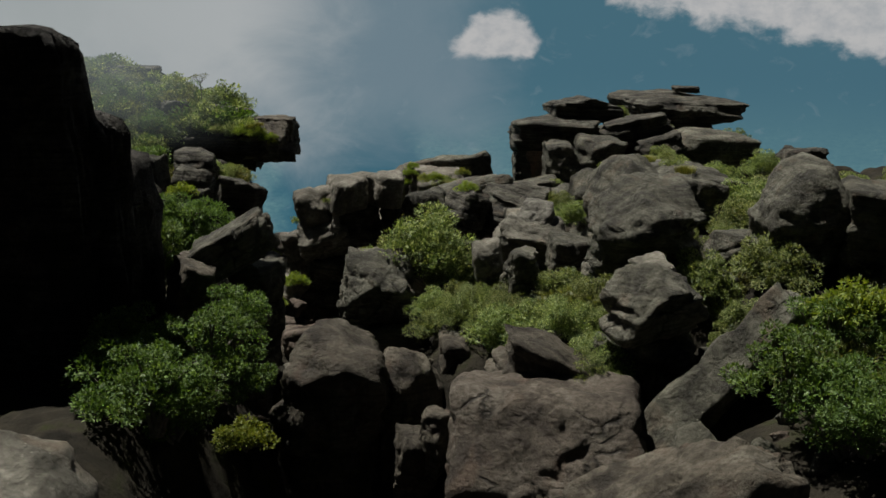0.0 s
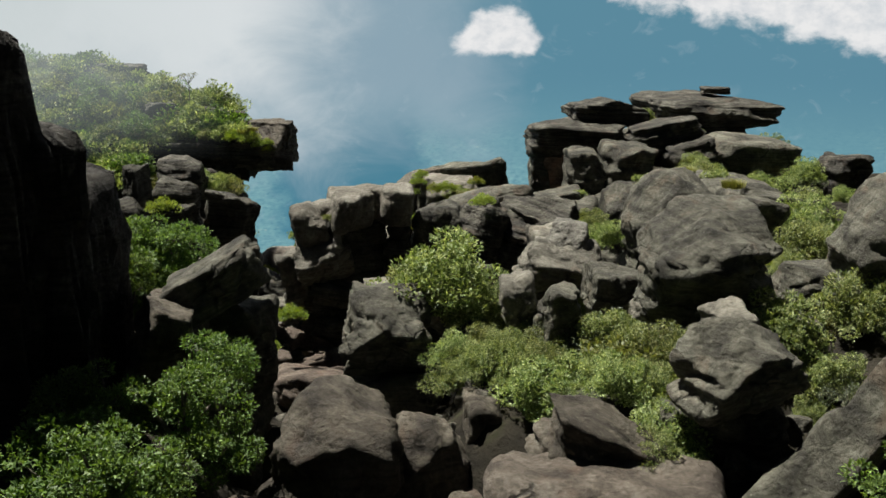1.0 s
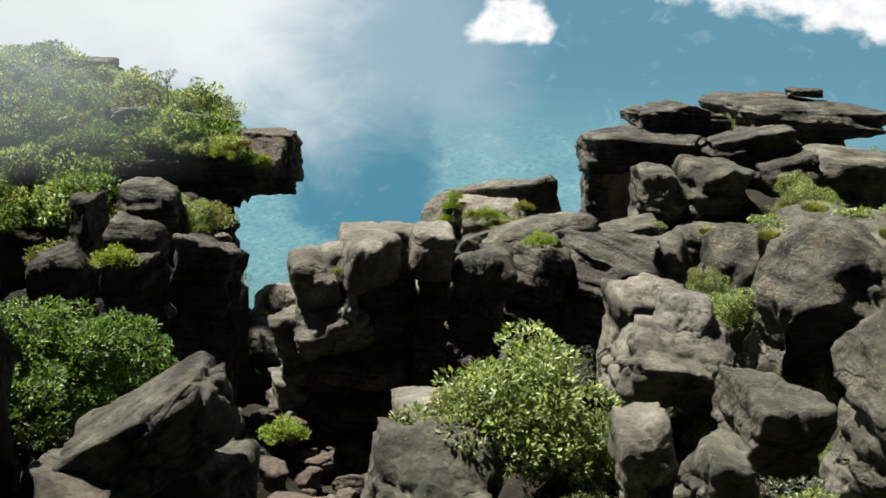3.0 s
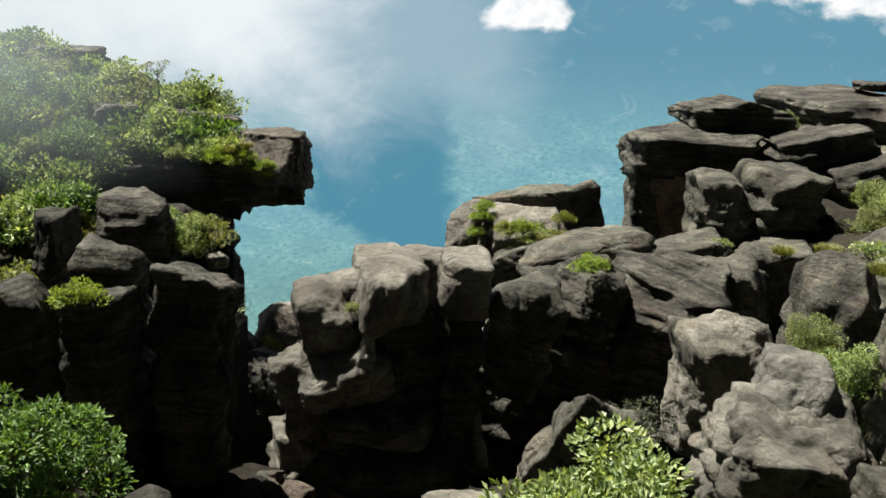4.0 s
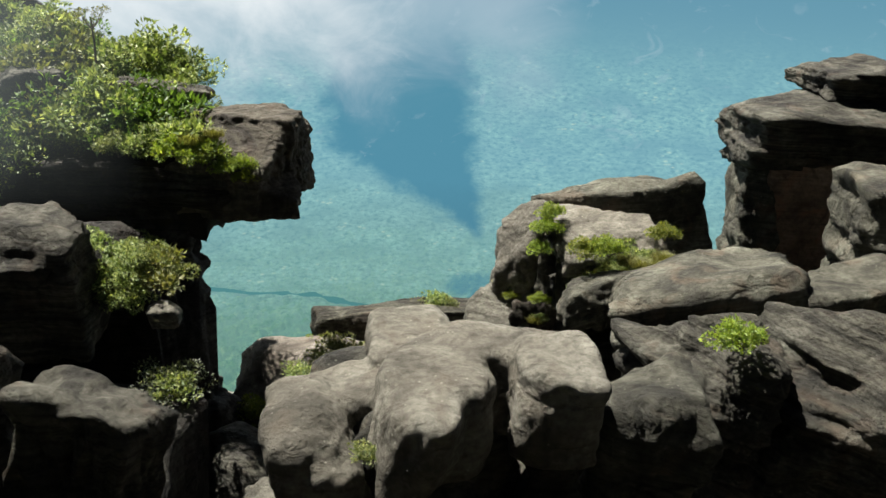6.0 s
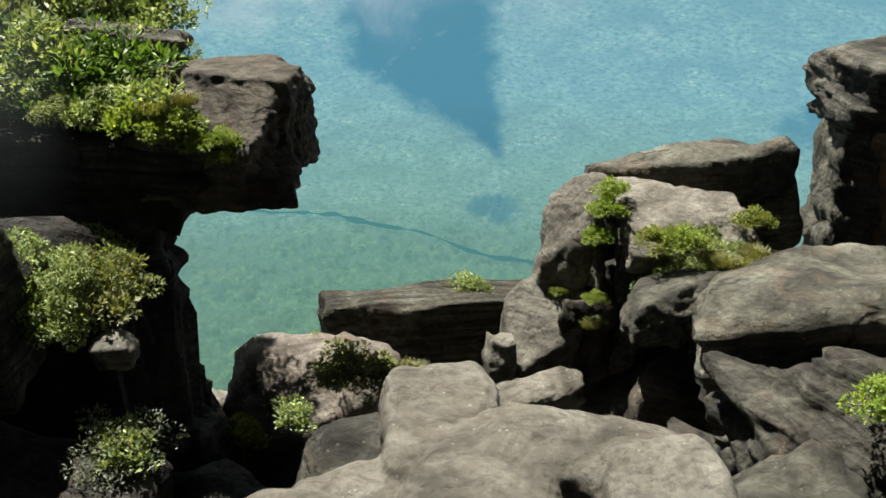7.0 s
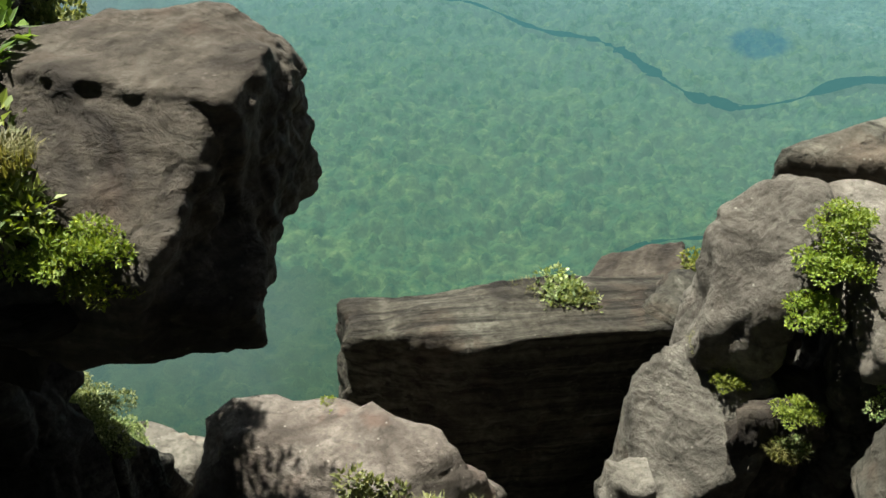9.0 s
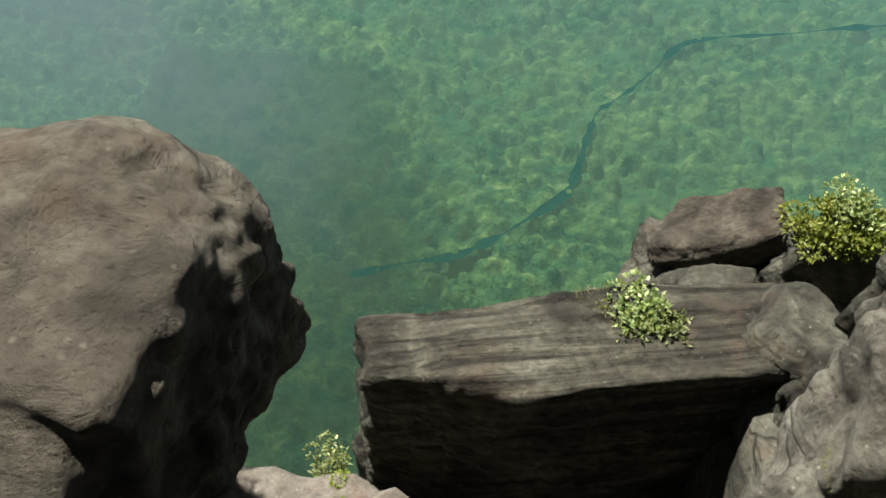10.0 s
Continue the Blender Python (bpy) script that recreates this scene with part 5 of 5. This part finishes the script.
rng_p = np.random.RandomState(9)
spread_copies(shrub("shrub", "dense rounded bright green shrub", 201, (1, 1, 0.8), 70, 0.22, 11000, 0.062, LEAF_BRIGHT),
              [(-0.6, 36.7, 20.85, 2.4, 0), (-1.5, 37.2, 20.3, 1.8, 130), (0.8, 36.6, 20.0, 1.5, 40), (0.9, 33.2, 19.2, 1.3, 70), (9.0, 31.6, 21.0, 1.6, 30), (13.6, 41.5, 21.0, 1.8, 200), (-0.4, 33.4, 19.9, 0.9, 10), (0.4, 32.2, 20.0, 0.9, 50), (1.3, 32.8, 20.1, 1.0, 90), (2.2, 31.8, 20.2, 0.9, 140), (0.6, 34.2, 20.0, 0.9, 200), (1.9, 34.4, 20.1, 0.8, 300), (0.3, 64.3, 19.1, 0.95, 80), (1.0, 63.9, 19.2, 0.9, 10), (-0.4, 64.6, 19.2, 0.8, 150), (-0.8, 64.3, 18.7, 0.8, 20), (0.0, 64.0, 18.8, 0.9, 220), (14.0, 74.6, 23.4, 1.0, 20), (14.7, 69.6, 21.8, 1.1, 0), (15.5, 65.6, 21.0, 1.3, 90), (21.7, 69.6, 21.6, 1.5, 40), (22.0, 64.0, 20.6, 1.6, 10), (19.9, 58.0, 19.6, 1.7, 0), (5.9, 46.2, 21.4, 0.9, 70), (-14.1, 63.3, 16.6, 1.0, 60), (-15.9, 65.9, 13.8, 1.2, 30), (-14.9, 65.2, 14.0, 0.9, 130), (4.6, 27.0, 19.9, 1.2, 120), (4.2, 25.9, 20.0, 0.9, 20), (12.4, 26.0, 21.4, 1.3, 60),
               (6.2, 44.6, 21.0, 1.1, 300), (15.0, 45.5, 21.0, 2.0, 45), (18.0, 43.0, 20.6, 2.2, 260), (2.4, 32.6, 19.2, 1.0, 10), (12.0, 33.0, 21.2, 1.7, 100), (10.4, 40.5, 21.0, 1.2, 10), (1.6, 31.8, 19.6, 1.2, 0), (3.2, 30.6, 20.0, 1.2, 200), (5.6, 31.2, 20.4, 1.4, 90), (6.8, 30.6, 20.4, 1.4, 33), (2.6, 33.2, 19.8, 1.2, 77), (-0.2, 32.6, 19.4, 1.1, 20), (15.5, 52.0, 20.0, 2.0, 0), (12.8, 56.0, 19.5, 1.8, 70), (18.5, 58.0, 19.0, 2.0, 30), (-13.2, 56.7, 20.9, 1.3, 5), (-14.3, 57.2, 21.0, 1.4, 95), (-12.9, 57.4, 21.1, 1.1, 195)]
              + on_ground(rng_p, 30, 0, 20, 28, 52, 0.7, 1.3) + on_ground(np.random.RandomState(77), 16, 1.0, 9.0, 28.5, 33.0, 0.9, 1.5, -0.1) + on_ground(rng_p, 14, 14, 34, 50, 66, 1.0, 2.0), "bright shrubs among the rocks")
spread_copies(shrub("shrub", "dark green leafy shrub with open branches", 202, (1, 1, 0.95), 44, 0.20, 6500, 0.068, LEAF_DARK, stems=10, trunk=0.25),
              [(-9.0, 25.0, 19.0, 1.9, 0), (-7.8, 23.6, 19.6, 1.7, 140), (-7.6, 24.6, 18.8, 1.6, 60), (-9.6, 27.6, 19.6, 1.6, 20), (-7.4, 28.0, 19.4, 1.7, 250), (-6.6, 27.6, 18.6, 1.4, 90), (-7.2, 30.8, 19.6, 1.5, 160),
               (-9.7, 36.2, 20.2, 1.5, 70), (-11.4, 35.4, 20.0, 1.6, 190), (-10.9, 37.0, 21.2, 1.8, 20), (-12.0, 37.2, 21.2, 1.9, 120), (-10.0, 37.4, 21.3, 1.6, 220), (-11.2, 34.8, 21.0, 1.7, 160), (8.6, 21.8, 20.8, 1.6, 80), (10.6, 24.0, 21.0, 1.6, 180), (9.6, 20.6, 20.2, 1.7, 10), (11.4, 21.2, 20.6, 1.7, 100), (12.6, 23.6, 21.0, 1.6, 220), (9.6, 19.6, 20.8, 1.3, 300)], "dark shrubs beside the gully")
spread_copies(shrub("shrub", "olive green spreading shrub", 203, (1, 1, 0.6), 38, 0.21, 2300, 0.115, LEAF_OLIVE, stems=9),
              [(4.4, 31.2, 20.2, 1.5, 0), (-0.2, 64.2, 18.9, 1.1, 50), (10.2, 22.6, 21.0, 1.6, 50), (0.6, 63.6, 19.0, 0.9, 200), (-7.4, 61.6, 16.6, 1.1, 0), (-8.8, 62.0, 16.9, 1.0, 100), (-13.0, 57.2, 21.0, 1.3, 40), (-14.0, 58.6, 20.9, 1.3, 140), (-15.6, 58.8, 20.9, 1.3, 140), (-17.2, 57.6, 20.9, 1.4, 10), (-17.0, 55.0, 19.6, 1.4, 60), (-18.6, 55.6, 19.6, 1.6, 60)]
              + on_ground(rng_p, 24, 0, 20, 26, 52, 0.5, 1.1), "olive shrubs among the rocks")
spread_copies(shrub("shrub", "lime green low shrub in full sun", 205, (1, 1, 0.62), 34, 0.22, 2200, 0.12, LEAF_LIME, stems=5),
              [(-5.8, 25.4, 18.2, 1.0, 0), (11.2, 24.0, 22.5, 1.3, 0), (1.5, 55.3, 20.8, 0.75, 30), (-11.5, 61.2, 15.2, 0.8, 0), (-11.4, 60.25, 23.3, 0.5, 60), (-11.0, 60.2, 23.4, 0.48, 10), (-10.95, 60.15, 23.1, 0.4, 210), (-12.0, 62.4, 13.9, 0.8, 120), (-12.1, 60.4, 23.6, 0.8, 110), (-12.8, 60.2, 23.7, 0.8, 160), (-13.3, 47.2, 21.9, 0.85, 10), (-1.65, 74.6, 12.85, 1.1, 0), (-0.95, 74.9, 12.85, 0.9, 90), (-10.3, 65.2, 15.9, 0.45, 20), (-6.6, 40.5, 19.0, 0.7, 10), (-7.0, 36.0, 19.4, 0.7, 200), (-2.3, 65.2, 20.3, 0.6, 0), (-2.1, 65.8, 20.7, 0.55, 40), (-2.5, 64.9, 19.7, 0.5, 70), (-1.1, 63.7, 20.1, 0.7, 100), (-0.5, 63.4, 20.2, 0.7, 10), (-3.4, 65.0, 18.0, 0.35, 0), (1.4, 64.6, 20.4, 0.6, 0), (-2.5, 64.2, 18.2, 0.4, 0)]
              + on_ground(rng_p, 22, 3, 20, 24, 50, 0.5, 1.0), "lime green shrubs")
spread_copies(shrub("shrub", "sparse grey-green shrub with bare twigs", 206, (1, 1, 0.75), 26, 0.26, 1700, 0.075, LEAF_GREY, stems=14),
              [(4.0, 33.4, 20.3, 1.4, 0), (2.8, 34.0, 20.4, 1.0, 90), (-11.7, 55.2, 18.9, 1.1, 0), (2.4, 50.2, 17.0, 1.2, 20)] + on_ground(rng_p, 10, 3, 16, 26, 46, 0.6, 1.0), "grey twiggy shrubs")
rng_d = np.random.RandomState(7)
dome = [(x, rng_d.uniform(60.3, 61.4), rng_d.uniform(23.3, 24.0), rng_d.uniform(0.5, 1.0), 40 * x) for x in np.arange(-20.5, -12.6, 0.6)]
dome += [(x, rng_d.uniform(57.7, 59.6), rng_d.uniform(20.4, 21.0), rng_d.uniform(0.8, 1.35), 70 * x) for x in np.arange(-22.5, -13.3, 0.62)]
far = []
while len(far) < 230:
    x, y = rng_d.uniform(-30, -12.4), rng_d.uniform(56.8, 68.5)
    if (x > -17.2 and y < 60.7) or (x > -14 and y > 64):
        continue
    spot = (x, y, float(dome_z(x, y)[0]) - 0.15, rng_d.uniform(0.6, 1.0) ** 2 * 1.75, rng_d.uniform(0, 360))
    (dome if len(dome) < 95 else far).append(spot)
spread_copies(shrub("shrub", "sunlit green shrub covering the rock dome", 204, (1, 1, 0.85), 24, 0.27, 2900, 0.10, LEAF_BRIGHT, stems=2), dome[:60], "shrubs covering the dome")
spread_copies(shrub("shrub", "deep green shrub covering the rock dome", 207, (1, 1, 1.0), 22, 0.25, 2300, 0.10, LEAF_DARK, stems=2), dome[60:], "shrubs covering the dome")


def joined_thicket(name, label, spots, mats):
    """Shrubs too many to count, joined into one sheet of leaves."""
    vs, fs, ms, n = [], [], [], 0
    for k, (x, y, z, s, turn) in enumerate(spots):
        rng = np.random.RandomState(900 + k)
        d = rng.normal(size=(16, 3))
        d /= np.linalg.norm(d, axis=1)[:, None]
        d[:, 2] = np.abs(d[:, 2]) * 1.1 - 0.15
        c = d * rng.uniform(0.4, 0.85, 16)[:, None] * np.array([1, 1, rng.uniform(0.6, 1.1)]) + np.array([0, 0, 0.2])
        v, f = leaves_mesh(c, 0.29 * rng.uniform(0.6, 1.25, 16), 1100, 0.13, rng, narrow=0.5)
        vs.append(v * s + np.array([x, y, z]))
        fs.append(f + n)
        ms.append(np.full(len(f), rng.choice(len(mats))))
        n += len(v)
    ob = mesh_object(name, np.concatenate(vs), np.concatenate(fs), mats[0], smooth=False)
    for extra in mats[1:]:
        ob.data.materials.append(extra)
    ob.data.polygons.foreach_set("material_index", np.concatenate(ms).astype(np.int32))
    return tagged(ob, label, "shrubs", kind="stuff")


joined_thicket("thicket", "thicket of green shrubs over the back of the dome", far, (LEAF_BRIGHT, LEAF_DARK, LEAF_BRIGHT, LEAF_OLIVE))

# ---------------------------------------------------------------- grass and small plants in cracks
spread_copies(tuft("grass_tuft", "yellow-green grass tuft rooted in a rock crack", 401, 900, 0.42, GRASS),
              [(-6.9, 69.3, 15.9, 0.7, 0), (-6.3, 69.5, 15.9, 0.6, 50), (-6.6, 68.9, 15.9, 0.5, 90), (-3.7, 65.6, 18.2, 0.6, 0), (-3.3, 65.2, 18.0, 0.5, 70), (-2.6, 64.1, 17.6, 0.6, 20), (-2.1, 66.5, 20.2, 0.6, 90),
               (0.2, 63.5, 19.9, 0.8, 0), (0.9, 63.2, 19.9, 0.7, 30), (1.2, 63.6, 20.0, 0.7, 130), (2.6, 68.9, 20.8, 0.5, 10), (-12.4, 60.2, 24.1, 0.7, 0), (-11.9, 60.6, 24.2, 0.6, 80),
               (-8.0, 62.4, 16.9, 0.7, 0), (-7.2, 62.6, 16.7, 0.7, 40), (15.5, 66.0, 21.5, 1.2, 0), (12.6, 68.6, 22.0, 1.0, 0), (17.0, 70.0, 22.6, 1.2, 40), (10.8, 58.4, 20.8, 0.9, 20), (8.6, 48.6, 22.8, 0.8, 20), (12.5, 48.0, 23.0, 1.0, 60),
               (11.5, 52.5, 23.0, 0.9, 10), (0.4, 63.0, 20.0, 0.6, 20), (9.6, 59.8, 20.4, 0.8, 20)], "grass tufts in the rock cracks")
spread_copies(shrub("low_plant", "small leafy plant growing on bare rock", 402, (1, 1, 0.6), 22, 0.24, 700, 0.16, LEAF_BRIGHT, stems=3, category="plant"),
              [(-6.24, 69.25, 15.95, 0.75, 0), (-5.74, 69.05, 15.95, 0.6, 80), (-6.64, 69.35, 15.9, 0.4, 170), (-9.3, 62.2, 16.5, 0.65, 0), (-8.6, 62.3, 16.55, 0.7, 60), (-7.8, 62.6, 16.45, 0.6, 100), (-6.6, 62.8, 15.95, 0.45, 10), (-3.6, 65.5, 18.2, 0.35, 0), (-2.5, 64.1, 17.6, 0.35, 40), (-2.0, 66.6, 20.3, 0.4, 50), (-1.7, 66.8, 20.4, 0.35, 10), (0.0, 64.6, 19.9, 0.7, 0),
               (0.5, 63.6, 19.9, 0.6, 10), (-11.3, 67.0, 13.0, 0.6, 10), (-6.25, 49.2, 21.2, 0.35, 0), (-9.2, 57.6, 18.4, 0.6, 0), (-1.4, 75.0, 13.4, 0.8, 0), (11.7, 67.4, 22.0, 0.9, 0), (16.6, 71.0, 23.0, 0.9, 30), (7.4, 60.6, 20.4, 0.5, 30), (14.0, 70.4, 22.6, 0.8, 10),
               (-11.6, 55.0, 19.2, 0.8, 10), (13.0, 52.0, 22.6, 0.9, 30), (9.0, 50.2, 22.8, 0.7, 30), (-8.9, 39.6, 19.0, 0.8, 0)], "small plants on the rocks")


def umbrella_tree():
    """A thin bare-stemmed little tree with a flat open crown."""
    holder = tagged(new("small_tree"), "thin little tree with a flat sparse crown on the dome", "tree")
    holder.location = (-16.3, 63.7, 25.6)
    mesh_object("trunk", *tube([(0, 0, -0.4), (0.03, 0, 0.7), (-0.02, 0.02, 1.35)], [0.045, 0.035, 0.02]), BARK, parent=holder)
    rng = np.random.RandomState(5)
    c = []
    for k in range(7):
        a = k * 0.9
        tip = (0.5 * math.cos(a) + rng.uniform(-.1, .1), 0.4 * math.sin(a), 1.55 + rng.uniform(-.08, .15))
        c.append(tip)
        mesh_object("branch", *tube([(0, 0, 1.1), (tip[0] * 0.6, tip[1] * 0.6, 1.4), tip], [0.02, 0.014, 0.006], 5), BARK, parent=holder)
    v, f = leaves_mesh(np.array(c), np.full(7, 0.16), 420, 0.07, rng, flat=0.5)
    mesh_object("crown", v, f, LEAF_OLIVE, smooth=False, parent=holder)


umbrella_tree()
